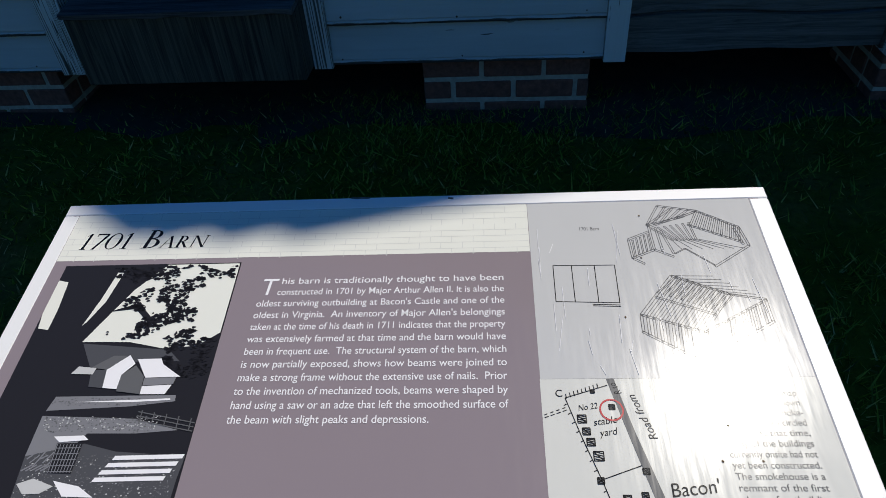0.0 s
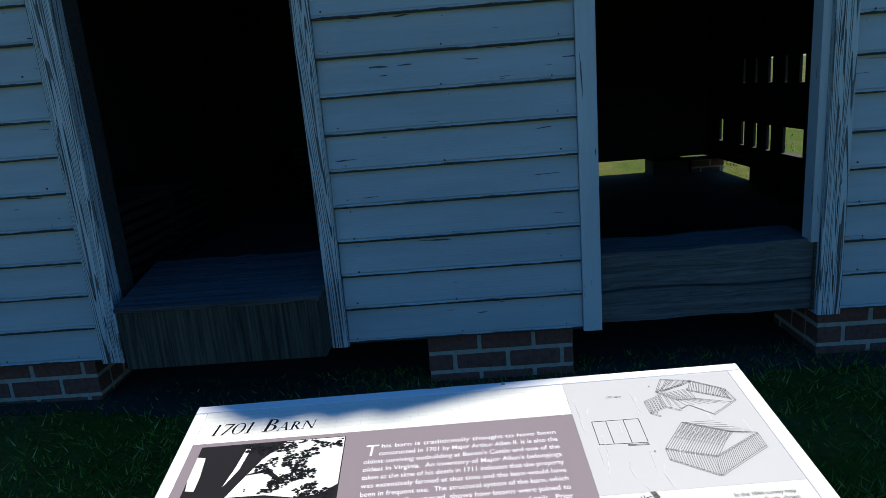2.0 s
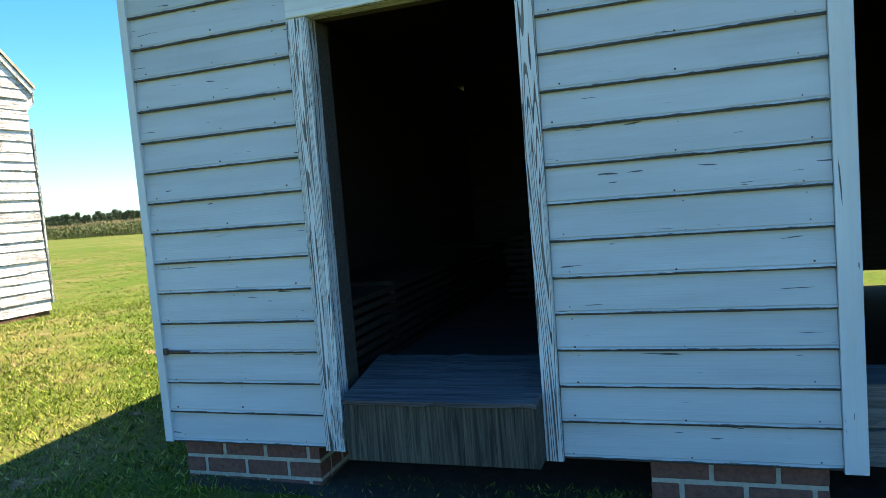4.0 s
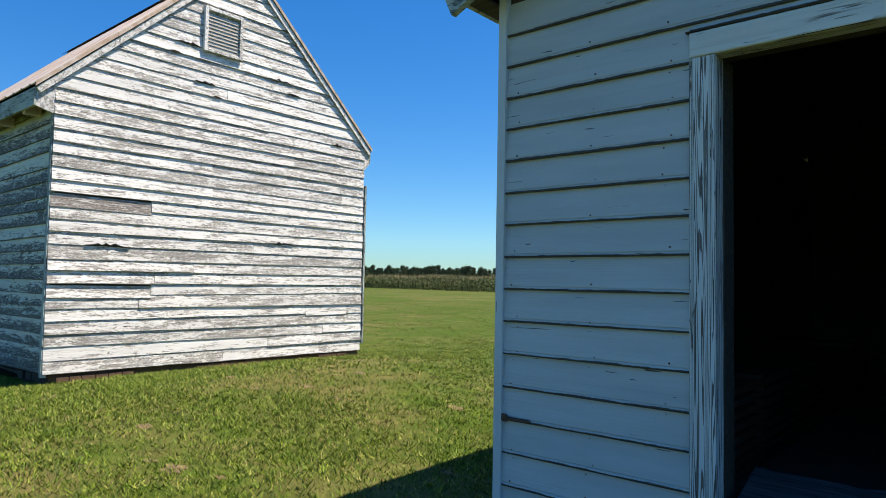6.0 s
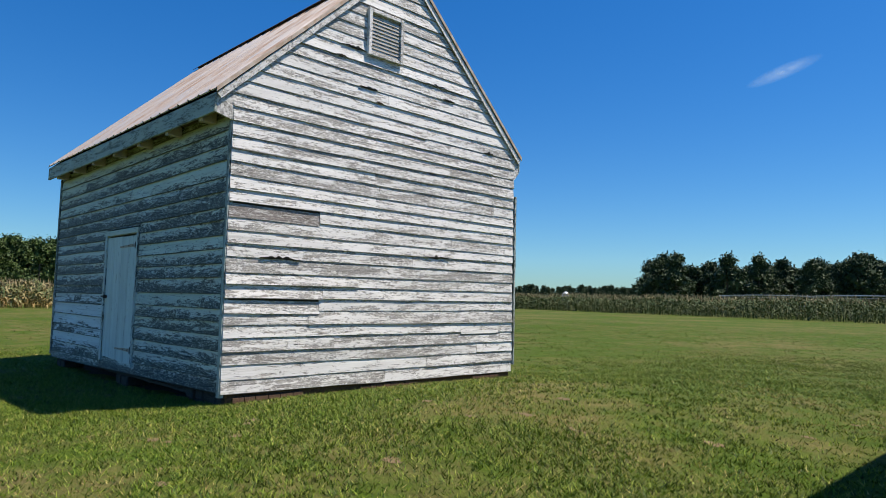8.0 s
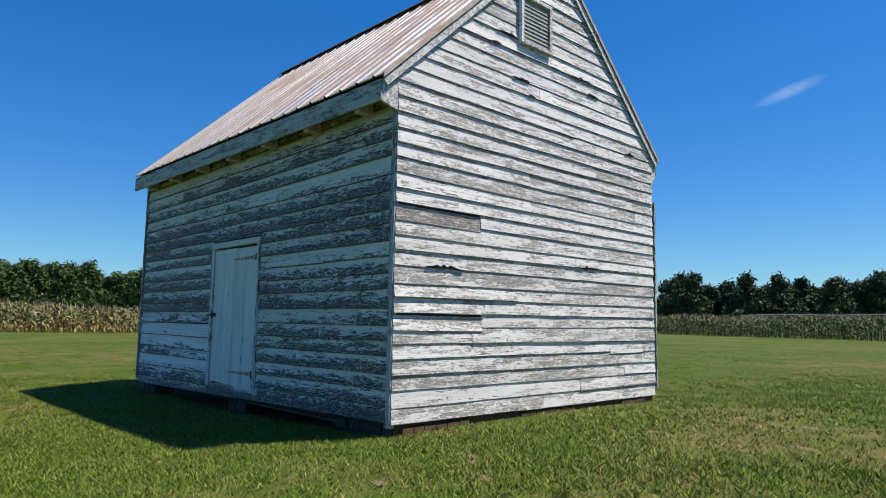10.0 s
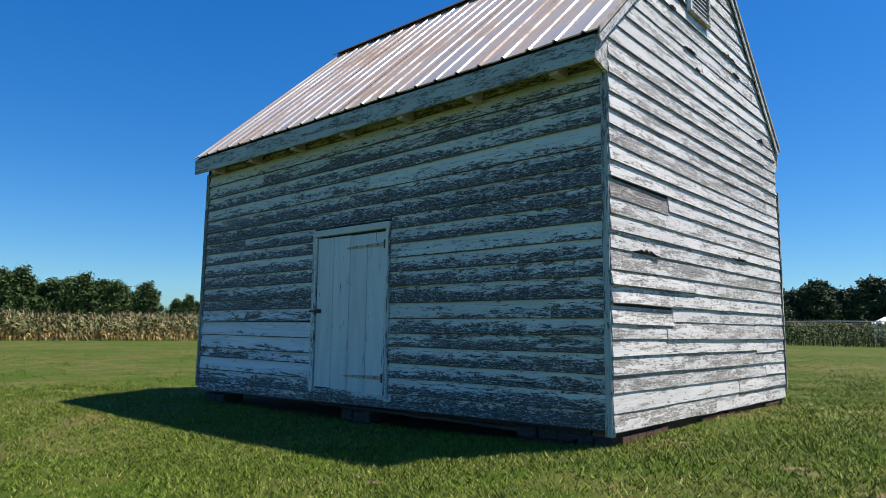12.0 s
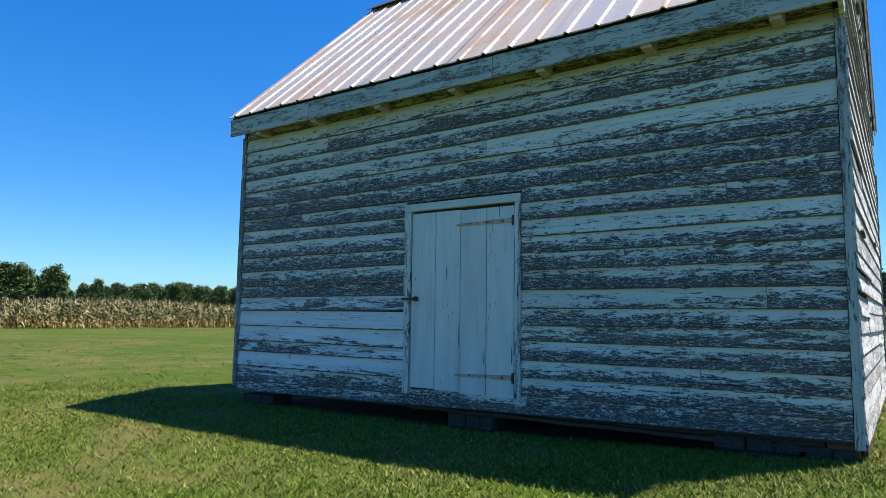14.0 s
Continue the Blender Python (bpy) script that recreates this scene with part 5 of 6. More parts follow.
# line drawings of the barn's frame
lettering("caption", "1701 Barn", 0.664, 0.066, 0.0075, 2, INK_GREY, 0.024)
plan = [(0.629, 0.119, 0.699, 0.120), (0.699, 0.120, 0.6976, 0.173), (0.6976, 0.173, 0.6284, 0.170), (0.6284, 0.170, 0.629, 0.119), (0.650, 0.119, 0.6495, 0.171), (0.676, 0.12, 0.675, 0.172), (0.668, 0.1765, 0.698, 0.178), (0.668, 0.1745, 0.698, 0.176)]
strokes("plan_drawing", plan, 0.0009, 2, INK)


def lerp(a, b, f):
    return (a[0] + (b[0] - a[0]) * f, a[1] + (b[1] - a[1]) * f)


def beam(out, a, b, gap=0.0024):
    """A squared timber: two close parallel lines with closed ends."""
    d = Vector((b[0] - a[0], b[1] - a[1])).normalized()
    n = (-d.y * gap / 2, d.x * gap / 2)
    p = [(a[0] + n[0], a[1] + n[1]), (b[0] + n[0], b[1] + n[1]), (b[0] - n[0], b[1] - n[1]), (a[0] - n[0], a[1] - n[1])]
    out += [(*p[i], *p[(i + 1) % 4]) for i in range(4)]


def row_of_beams(out, a0, a1, b0, b1, n, gap=0.0024):
    """Timbers from points along a0-a1 to points along b0-b1."""
    for i in range(n + 1):
        beam(out, lerp(a0, a1, i / n), lerp(b0, b1, i / n), gap)


# the upper drawing: the frame cut open, with an open porch, a boarded room and a floor deck
out = []
peak, back = (0.7630, 0.0285), (0.8075, 0.0382)
plate0, plate1 = (0.7450, 0.0605), (0.7886, 0.0480)
row_of_beams(out, plate0, plate1, peak, back, 5, 0.0022)
beam(out, plate0, plate1)
beam(out, peak, back)
beam(out, plate0, (0.7770, 0.0345))
beam(out, (0.7480, 0.0625), (0.8060, 0.0400))
end_top, end_mid = (0.8510, 0.0660), (0.8560, 0.0950)
row_of_beams(out, (0.8080, 0.0385), end_top, (0.7960, 0.0620), (0.8470, 0.0880), 11, 0.0022)
beam(out, (0.8080, 0.0385), end_top)
beam(out, (0.7930, 0.0605), (0.8500, 0.0900))
row_of_beams(out, (0.7500, 0.0650), (0.7950, 0.0570), (0.7720, 0.0850), (0.7985, 0.0850), 6, 0.0020)
beam(out, (0.7470, 0.0620), (0.7480, 0.0975))
beam(out, (0.7545, 0.0640), (0.7570, 0.1010))
beam(out, (0.7600, 0.0690), (0.7690, 0.1050))
beam(out, end_top, end_mid)
beam(out, (0.8450, 0.0680), (0.8500, 0.0930))
beam(out, end_mid, (0.8110, 0.1250))
beam(out, (0.7700, 0.1050), (0.7830, 0.0975), 0.0012)
beam(out, (0.7830, 0.0975), (0.8110, 0.1230), 0.0012)
for k in range(7):
    f = k / 6
    out.append((*lerp((0.7690, 0.0820), (0.7990, 0.0830), f), *lerp((0.7790, 0.0985), (0.8500, 0.0990), f)))
beam(out, (0.7200, 0.0820), (0.7460, 0.0700))
beam(out, (0.7205, 0.0825), (0.7215, 0.1110))
row_of_beams(out, (0.7250, 0.0830), (0.7440, 0.0740), (0.7250, 0.1080), (0.7440, 0.0990), 4, 0.0016)
beam(out, (0.7215, 0.1100), (0.7480, 0.0985))
beam(out, (0.7220, 0.1110), (0.7335, 0.1190))
beam(out, (0.7480, 0.0985), (0.7680, 0.1095))
strokes("upper_frame_drawing", out, 0.00075, 2, INK_LINE)

# the lower drawing: rafters over closely set studs, seen from above one corner
out = []
eave0, eave1, ridge0, ridge1 = (0.7180, 0.1895), (0.7800, 0.2120), (0.7595, 0.1370), (0.8170, 0.1640)
row_of_beams(out, eave0, eave1, ridge0, ridge1, 10, 0.0030)
row_of_beams(out, lerp(eave0, ridge0, 0.55), lerp(eave1, ridge1, 0.55), lerp(ridge0, (0.8110, 0.1400), 0.12), lerp(ridge1, (0.8540, 0.1700), 0.12), 10, 0.0018)
beam(out, lerp(eave0, ridge0, 0.45), lerp(eave1, ridge1, 0.45))
beam(out, eave0, eave1)
beam(out, ridge0, ridge1)
row_of_beams(out, eave0, (0.7740, 0.2130), (0.7170, 0.2110), (0.7710, 0.2470), 9, 0.0028)
beam(out, (0.7160, 0.2110), (0.7710, 0.2480))
row_of_beams(out, (0.7800, 0.2130), (0.8530, 0.1720), (0.7730, 0.2460), (0.8530, 0.1990), 13, 0.0028)
beam(out, (0.7720, 0.2480), (0.8545, 0.2000))
beam(out, (0.7790, 0.2130), (0.8540, 0.1720))
beam(out, ridge1, (0.8540, 0.1715))
for k in range(7):
    a, b = lerp(ridge0, ridge1, k / 6), lerp((0.8050, 0.1385), (0.8530, 0.1700), k / 6)
    out.append((*a, *b))
strokes("lower_frame_drawing", out, 0.00075, 2, INK_LINE)
# fine scratches in the glossy face
srng = random.Random(8)
scr = []
for k in range(26):
    x, y = srng.uniform(0.61, 0.86), srng.uniform(0.03, 0.26)
    a = srng.uniform(1.2, 2.2)
    l = srng.uniform(0.008, 0.05)
    scr.append((x, y, min(x + l * 0.5 * math.cos(a), 0.872), min(y + l * math.sin(a), 0.262)))
strokes("scratches", scr, 0.0005, 5, INK_WHITE)["kind"] = "stuff"

# survey map with road, plots and notes
flat("map_road", [(0.6703, 0.2665), (0.6778, 0.2665), (0.6900, 0.322), (0.7075, 0.3875), (0.724, 0.50), (0.716, 0.50), (0.6985, 0.3875), (0.6830, 0.322)], 3, INK_GREY)
fence = [(0.6276, 0.2874, 0.6705, 0.2738), (0.6276, 0.2874, 0.6405, 0.331), (0.6405, 0.331, 0.6535, 0.3697), (0.6535, 0.3697, 0.668, 0.42), (0.6535, 0.3697, 0.6908, 0.3565)]
fence += [(0.606 + 0.006 * k, 0.3085 - 0.0022 * k, 0.610 + 0.006 * k, 0.3070 - 0.0022 * k) for k in range(4)] + [(0.606 + 0.006 * k, 0.3055 - 0.0022 * k, 0.609 + 0.006 * k, 0.3043 - 0.0022 * k) for k in range(4)]
fence += [(0.629 + 0.004 * k, 0.288 - 0.0014 * k, 0.6285 + 0.004 * k, 0.283 - 0.0014 * k) for k in range(9)]
fence += [(0.6285 + 0.0031 * k, 0.294 + 0.0095 * k, 0.6258 + 0.0031 * k, 0.2955 + 0.0095 * k) for k in range(10)]
strokes("map_fence", fence, 0.0009, 3, INK)
for x, y, r in ((0.6418, 0.3099, 0.0042), (0.6447, 0.3227, 0.0036), (0.6478, 0.3335, 0.0038), (0.6534, 0.3473, 0.0046), (0.672, 0.2975, 0.0028), (0.655, 0.2805, 0.002), (0.6525, 0.3705, 0.003), (0.6945, 0.3618, 0.003), (0.674, 0.387, 0.0035), (0.69, 0.384, 0.003)):
    strokes("map_building", [(x - r, y - r, x + r, y - r), (x + r, y - r, x + r, y + r), (x + r, y + r, x - r, y + r), (x - r, y + r, x - r, y - r)] + [(x - r, y - r + k * r / 2, x + r, y - r * 0.5 + k * r / 2) for k in range(4)] + [(x - r, y - r, x + r, y + r)], 0.0010, 3, INK)
ring = []
for k in range(20):
    a, b = k * math.tau / 20, (k + 1) * math.tau / 20
    ring.append((0.6713 + 0.011 * math.cos(a), 0.3006 + 0.011 * math.sin(a), 0.6713 + 0.011 * math.cos(b), 0.3006 + 0.011 * math.sin(b)))
strokes("map_ring", ring, 0.0017, 4, INK_RED)
lettering("map_note", "C", 0.618, 0.286, 0.011, 3, INK)
lettering("map_note", "No 22", 0.639, 0.3015, 0.009, 3, INK, 0.02, 0.3, 0, 8)
lettering("map_note", "stable", 0.652, 0.317, 0.010, 3, INK, 0.024, 0.3, 0, 8)
lettering("map_note", "yard", 0.657, 0.328, 0.010, 3, INK, 0.018, 0.3, 0, 8)
lettering("map_note", "Road from", 0.711, 0.331, 0.011, 3, INK, 0.05, 0.3, 0, 108)
lettering("map_note", "R to", 0.684, 0.283, 0.010, 3, INK, 0.014, 0.3, 0, 115)
lettering("map_note", "Bacon'", 0.7125, 0.3855, 0.018, 3, INK, 0.046, 0.15, 0, 6)
SIDE = ["In the 1844 survey map", "of Bacon's Castle, shown", "to the left, the smoke-", "house has been circled", "in red.  At that time,", "many of the buildings", "currently onsite had not", "yet been constructed.", "The smokehouse is a", "remnant of the first", "phase of outbuilding"]
for i, line in enumerate(SIDE):
    lettering("text_line", line, 0.7725, 0.2865 + 0.01035 * i, 0.0092, 3, INK_GREY, 0.078)
for x, y in ((0.738, 0.044), (0.70, 0.192), (0.777, 0.317), (0.764, 0.352), (0.80, 0.352), (0.73, 0.11)):
    strokes("rust_spot", [(x, y, x + 0.0016, y + 0.0008), (x + 0.0002, y - 0.0006, x + 0.0012, y + 0.0014)], 0.0014, 5, WORN_EARTH)
strokes("chipped_paint", [(0.38 + 0.006 * k, 0.0015 + 0.001 * (k % 2), 0.386 + 0.006 * k, 0.002) for k in range(4)] + [(0.505, 0.006, 0.512, 0.007)], 0.003, 8, INK_GREY)


# ---------------------------------------------------------------- lumber inside the white barn
def lumber_stack(label, x0, y0, z0, nx_, nz, w, h, length, along):
    stack = thing("lumber_stack", label, "lumber", m=pose(x0, y0, z0))
    for j in range(nz):
        for i in range(nx_):
            o = rng.uniform(-0.05, 0.05)
            if along == "y":
                lo, hi = (i * w + 0.004, o, j * (h + 0.022)), ((i + 1) * w - 0.004, o + length, j * (h + 0.022) + h)
            else:
                lo, hi = (o, i * w + 0.004, j * (h + 0.022)), (o + length, (i + 1) * w - 0.004, j * (h + 0.022) + h)
            part("plank", box(lo, hi, 0.003), LUMBER, stack)
        for s in (0.15, 0.85):
            if along == "y":
                part("sticker", box((0, length * s, j * (h + 0.022) + h), (nx_ * w, length * s + 0.04, (j + 1) * (h + 0.022)), 0), LUMBER, stack)
            else:
                part("sticker", box((length * s, 0, j * (h + 0.022) + h), (length * s + 0.04, nx_ * w, (j + 1) * (h + 0.022)), 0), LUMBER, stack)


LUMBER = plain_wood("stacked_lumber", (0.03, 0.021, 0.015), (0.085, 0.06, 0.042))
lumber_stack("stack of rough dusty boards on the barn floor", -2.45, 2.75, 0.456, 3, 8, 0.24, 0.032, 3.6, "y")
lumber_stack("stack of rough dusty boards beside the partition", -1.45, 5.2, 0.456, 4, 10, 0.2, 0.034, 0.9, "x")


# ---------------------------------------------------------------- corn
def corn_field(name, x0, y0, x1, y1, depth, rows_n, step, low_material, material, tassel, label, seed, size=1.0):
    """Rows of standing corn behind a straight edge; the field lies to the left of the edge's direction."""
    r = np.random.default_rng(seed)
    d = np.array((x1 - x0, y1 - y0))
    length = np.hypot(*d)
    d /= length
    n = np.array((-d[1], d[0]))
    pts = []
    for i in range(rows_n):
        s = np.arange(0, length, step * (1 + 0.2 * i))
        s = s + r.uniform(-0.4, 0.4, len(s)) * step
        off = depth * i / rows_n + r.uniform(-0.12, 0.12, len(s))
        pts.append(np.array((x0, y0)) + s[:, None] * d + off[:, None] * n)
    pts = np.concatenate(pts)
    k = len(pts)
    base = rise(pts[:, 0], pts[:, 1])
    tall = size * r.uniform(1.95, 2.45, k) + 0.12 * np.sin(pts[:, 0] * 0.4) + 0.12 * np.sin(pts[:, 1] * 0.31)
    V, F = [], []
    def add(a, b, c):
        o = sum(len(v) for v in V)
        V.append(np.stack([a, b, c], 1).reshape(-1, 3))
        F.append(np.arange(3 * len(a)).reshape(-1, 3) + o)
    foot = np.c_[pts, base]
    tip = foot + np.c_[r.uniform(-0.1, 0.1, (k, 2)), tall]
    side = np.c_[r.normal(size=(k, 2)), np.zeros(k)]
    side /= np.linalg.norm(side, axis=1)[:, None]

    def leaves(low, high, count, long):
        for j in range(count):
            f = r.uniform(low, high, k)[:, None]
            at = foot + (tip - foot) * f
            a = r.uniform(0, math.tau, k)
            reach = r.uniform(0.5, 1.0, k) * long
            end = at + np.c_[np.cos(a) * reach, np.sin(a) * reach, r.uniform(-0.45, 0.35, k)]
            w = np.c_[-np.sin(a), np.cos(a), np.full(k, 0.6)] * 0.055
            mid = (at + end) / 2 + np.c_[np.zeros((k, 2)), r.uniform(0.08, 0.25, k)]
            add(at, mid + w, mid - w)
            add(mid - w, mid + w, end)

    def close(part_name, mat, what):
        tagged(raster(part_name, np.concatenate(V), np.concatenate(F), mat), what, "corn", kind="stuff")
        V.clear()
        F.clear()

    add(foot - side * 0.03, foot + side * 0.03, tip)
    leaves(0.04, 0.32, 3, 0.5)
    close(name + "_foot", low_material, "dry lower stalks and leaves of standing corn")
    leaves(0.25, 0.93, 7, 0.7)
    close(name, material, label)
    for j in range(3):
        a = r.uniform(0, math.tau, k)
        end = tip + np.c_[np.cos(a) * 0.14, np.sin(a) * 0.14, r.uniform(0.12, 0.35, k)]
        w = np.c_[-np.sin(a), np.cos(a), np.zeros(k)] * 0.035
        add(tip - w - (0, 0, 0.15), tip + w - (0, 0, 0.15), end)
    close("corn_tassels", tassel, "pale tan tassels above the standing corn")


CORN_DRY = leafy("drying_corn", [(0.0, (0.12, 0.08, 0.025)), (0.35, (0.26, 0.17, 0.05)), (0.7, (0.40, 0.26, 0.09)), (1.0, (0.52, 0.36, 0.15))])
CORN_MID = leafy("half_dry_corn", [(0.0, (0.06, 0.085, 0.025)), (0.4, (0.11, 0.125, 0.04)), (0.75, (0.20, 0.165, 0.065)), (1.0, (0.34, 0.25, 0.12))])
CORN_GREEN = leafy("green_corn", [(0.0, (0.02, 0.045, 0.01)), (0.5, (0.055, 0.09, 0.02)), (0.85, (0.12, 0.13, 0.04)), (1.0, (0.26, 0.21, 0.09))])
TASSEL = leafy("corn_tassel", [(0.0, (0.20, 0.15, 0.07)), (1.0, (0.42, 0.33, 0.18))])
corn_field("dry_corn_field", -56.0, -14.0, -52.0, 34.0, 14, 9, 0.17, CORN_DRY, CORN_MID, TASSEL, "field of tall drying tan corn", 3, 0.76)
corn_field("green_corn_field", 8.0, 62.0, -110.0, 92.0, -16, 8, 0.2, CORN_GREEN, CORN_GREEN, TASSEL, "field of tall green corn with tan tops", 4)


# ---------------------------------------------------------------- woods
BARK = speckled("tree_bark", (0.06, 0.045, 0.035), (0.14, 0.11, 0.085), 6)
LEAF = leafy("tree_leaves", [(0.0, (0.030, 0.052, 0.014)), (0.5, (0.060, 0.095, 0.024)), (1.0, (0.105, 0.15, 0.04))])
PINE = leafy("pine_needles", [(0.0, (0.024, 0.040, 0.018)), (0.5, (0.042, 0.066, 0.027)), (1.0, (0.07, 0.10, 0.038))])


def tree_model(seed, tall, spread, material, leaves, low):
    """A tapered trunk with limbs, and a crown of many small leaf clumps gathered into boughs."""
    r = random.Random(seed)
    bm = bmesh.new()
    def limb(a, b, ra, rb):
        d = (b - a).normalized()
        q = d.to_track_quat("Z", "Y").to_matrix()
        rings = []
        for c, rad in ((a, ra), (b, rb)):
            rings.append([bm.verts.new(c + q @ Vector((rad * math.cos(t * math.tau / 6), rad * math.sin(t * math.tau / 6), 0))) for t in range(6)])
        for t in range(6):
            bm.faces.new((rings[0][t], rings[0][(t + 1) % 6], rings[1][(t + 1) % 6], rings[1][t]))
    tip = Vector((r.uniform(-0.4, 0.4), r.uniform(-0.4, 0.4), tall * 0.9))
    limb(Vector((0, 0, -0.3)), tip * 0.5, tall * 0.022, tall * 0.015)
    limb(tip * 0.5, tip, tall * 0.015, tall * 0.004)
    boughs = []
    for i in range(26):
        f = low + (1 - low) * (i + r.random()) / 26
        base = tip * f
        a = r.uniform(0, math.tau)
        u = (f - low) / (1 - low)
        env = (0.55 + 0.45 * math.sin(math.pi * min(1, u * 1.3 + 0.1))) * (1 - 0.75 * max(0, u - 0.55) / 0.45)
        out = spread * env * r.uniform(0.5, 1.0)
        end = base + Vector((math.cos(a) * out, math.sin(a) * out, r.uniform(-0.02, 0.07) * tall))
        limb(base, end, tall * 0.006, tall * 0.002)
        boughs.append((end, spread * r.uniform(0.24, 0.42)))
        boughs.append((base.lerp(end, 0.5), spread * r.uniform(0.25, 0.42)))
    boughs.append((tip, spread * 0.3))
    verts, faces = [], []
    for i in range(leaves):
        c, rad = boughs[r.randrange(len(boughs))]
        v = Vector((r.gauss(0, 1), r.gauss(0, 1), r.gauss(0, 0.7)))
        inner = i % 5 == 0
        p = c + v.normalized() * rad * (0.55 * r.random() if inner else r.random() ** 0.4)
        s = tall * (r.uniform(0.034, 0.052) if inner else r.uniform(0.010, 0.024))
        n1 = Vector((r.gauss(0, 1), r.gauss(0, 1), r.gauss(0, 1))).normalized() * s
        n2 = Vector((r.gauss(0, 1), r.gauss(0, 1), r.gauss(0, 1))).normalized() * s
        o = len(verts)
        verts += [p + n1, p + n2, p - n1, p - n2]
        faces.append((o, o + 1, o + 2, o + 3))
    tree = thing("tree", "", "tree")
    part("trunk", bm, BARK, tree)
    raster("crown", [tuple(v) for v in verts], faces, material, tree)
    return tree


def plant(models, spots, group, label):
    used = set()
    for (x, y, kind, turn, size) in spots:
        t = models[kind]
        m = pose(x, y, float(rise(x, y)) - 0.1, 0, 0, turn)
        if kind in used:
            t = copy_thing(t, m)
        else:
            t.matrix_basis = m
            used.add(kind)
        t.scale = (size, size, size)
        tagged(t, label, "tree", group)


oaks = [tree_model(s, 15.0, 6.2, LEAF, 4400, 0.10) for s in (11, 12, 13, 14)]
pines = [tree_model(s, 16.0, 5.8, PINE, 4000, 0.12) for s in (21, 22, 23, 24)]
trng = random.Random(9)


def row_of_trees(a0, a1, d0, d1, n, size0, size1, end0=0.0, kinds=4):
    """Trees along an arc, by bearing (degrees from +y towards -x) and distance from the barns; end0 shrinks the row towards its last bearing."""
    out = []
    for i in range(n):
        f = (i + trng.uniform(-0.3, 0.3)) / n
        b = radians(a0 + (a1 - a0) * f)
        d = trng.uniform(d0, d1)
        out.append((-math.sin(b) * d, math.cos(b) * d, trng.randrange(kinds), trng.uniform(0, 360), trng.uniform(size0, size1) * (1 + end0 * f)))
    return out
plant(pines, row_of_trees(0, 29.5, 185, 222, 64, 0.78, 1.0) + row_of_trees(28, 53, 420, 460, 72, 0.66, 0.82), "pine wood beyond the corn", "tall dark green pine in a distant wood")
plant(oaks, row_of_trees(87, 66.5, 150, 180, 48, 0.74, 0.94, -0.24) + row_of_trees(50, 65, 300, 330, 40, 0.8, 1.02) + row_of_trees(86, 104, 165, 190, 22, 0.8, 1.0), "hedgerow trees beyond the corn", "round green broadleaf tree beyond the corn")


# ---------------------------------------------------------------- far things over the corn
PALE_METAL = speckled("galvanised_pipe", (0.45, 0.46, 0.47), (0.65, 0.66, 0.67), 3, 0.5, 0.3)
WHITE_PAINT = speckled("far_white_paint", (0.70, 0.71, 0.72), (0.82, 0.83, 0.84), 1, 0.6)


def bar(bm, a, b, r):
    a, b = Vector(a), Vector(b)
    q = (b - a).to_track_quat("Z", "Y").to_matrix()
    rings = [[bm.verts.new(c + q @ Vector((r * math.cos(t * math.tau / 6), r * math.sin(t * math.tau / 6), 0))) for t in range(6)] for c in (a, b)]
    for t in range(6):
        bm.faces.new((rings[0][t], rings[0][(t + 1) % 6], rings[1][(t + 1) % 6], rings[1][t]))


pivot = thing("irrigation_pivot", "long galvanised irrigation pipe on trussed towers above the corn", "irrigation", m=pose(10, 108, 0, 0, 0, 166))
for i in range(4):
    x = i * 17.0
    bm = bmesh.new()
    n = 8
    for j in range(n):
        za, zb = (3.2 + 0.15 * math.sin(math.pi * f) for f in (j / n, (j + 1) / n))
        bar(bm, (x + 17 * j / n, 0, za), (x + 17 * (j + 1) / n, 0, zb), 0.09)
    part("pipe", bm, PALE_METAL, pivot)
    bm = bmesh.new()
    for j in range(1, n):
        zt = 3.2 + 0.15 * math.sin(math.pi * j / n)
        zl = 3.05 - 0.12 * math.sin(math.pi * j / n)
        bar(bm, (x + 17 * j / n, 0, zt), (x + 17 * j / n, 0, zl), 0.03)
        zn = 3.05 - 0.12 * math.sin(math.pi * (j + 1) / n)
        bar(bm, (x + 17 * j / n, 0, zl), (x + 17 * (j + 1) / n, 0, zn), 0.03)
    part("truss", bm, PALE_METAL, pivot)
    for dy in (-1.6, 1.6):
        bm = bmesh.new()
        bar(bm, (x, dy, 0), (x, 0, 3.4), 0.07)
        part("tower_leg", bm, PALE_METAL, pivot)

silo = thing("grain_bin", "small pale domed tank far beyond the corn", "tank", m=pose(-134.0, 185.0, -0.6))
bm = bmesh.new()
prof = [(1.2, 0.0), (1.2, 4.0), (1.05, 4.8), (0.6, 5.3), (0.1, 5.5)]
rings = [[bm.verts.new((r * math.cos(t * math.tau / 16), r * math.sin(t * math.tau / 16), z)) for t in range(16)] for r, z in prof]
for a_, b_ in zip(rings, rings[1:]):
    for t in range(16):
        bm.faces.new((a_[t], a_[(t + 1) % 16], b_[(t + 1) % 16], b_[t]))
bm.faces.new(rings[-1])
part("shell", bm, PALE_METAL, silo)

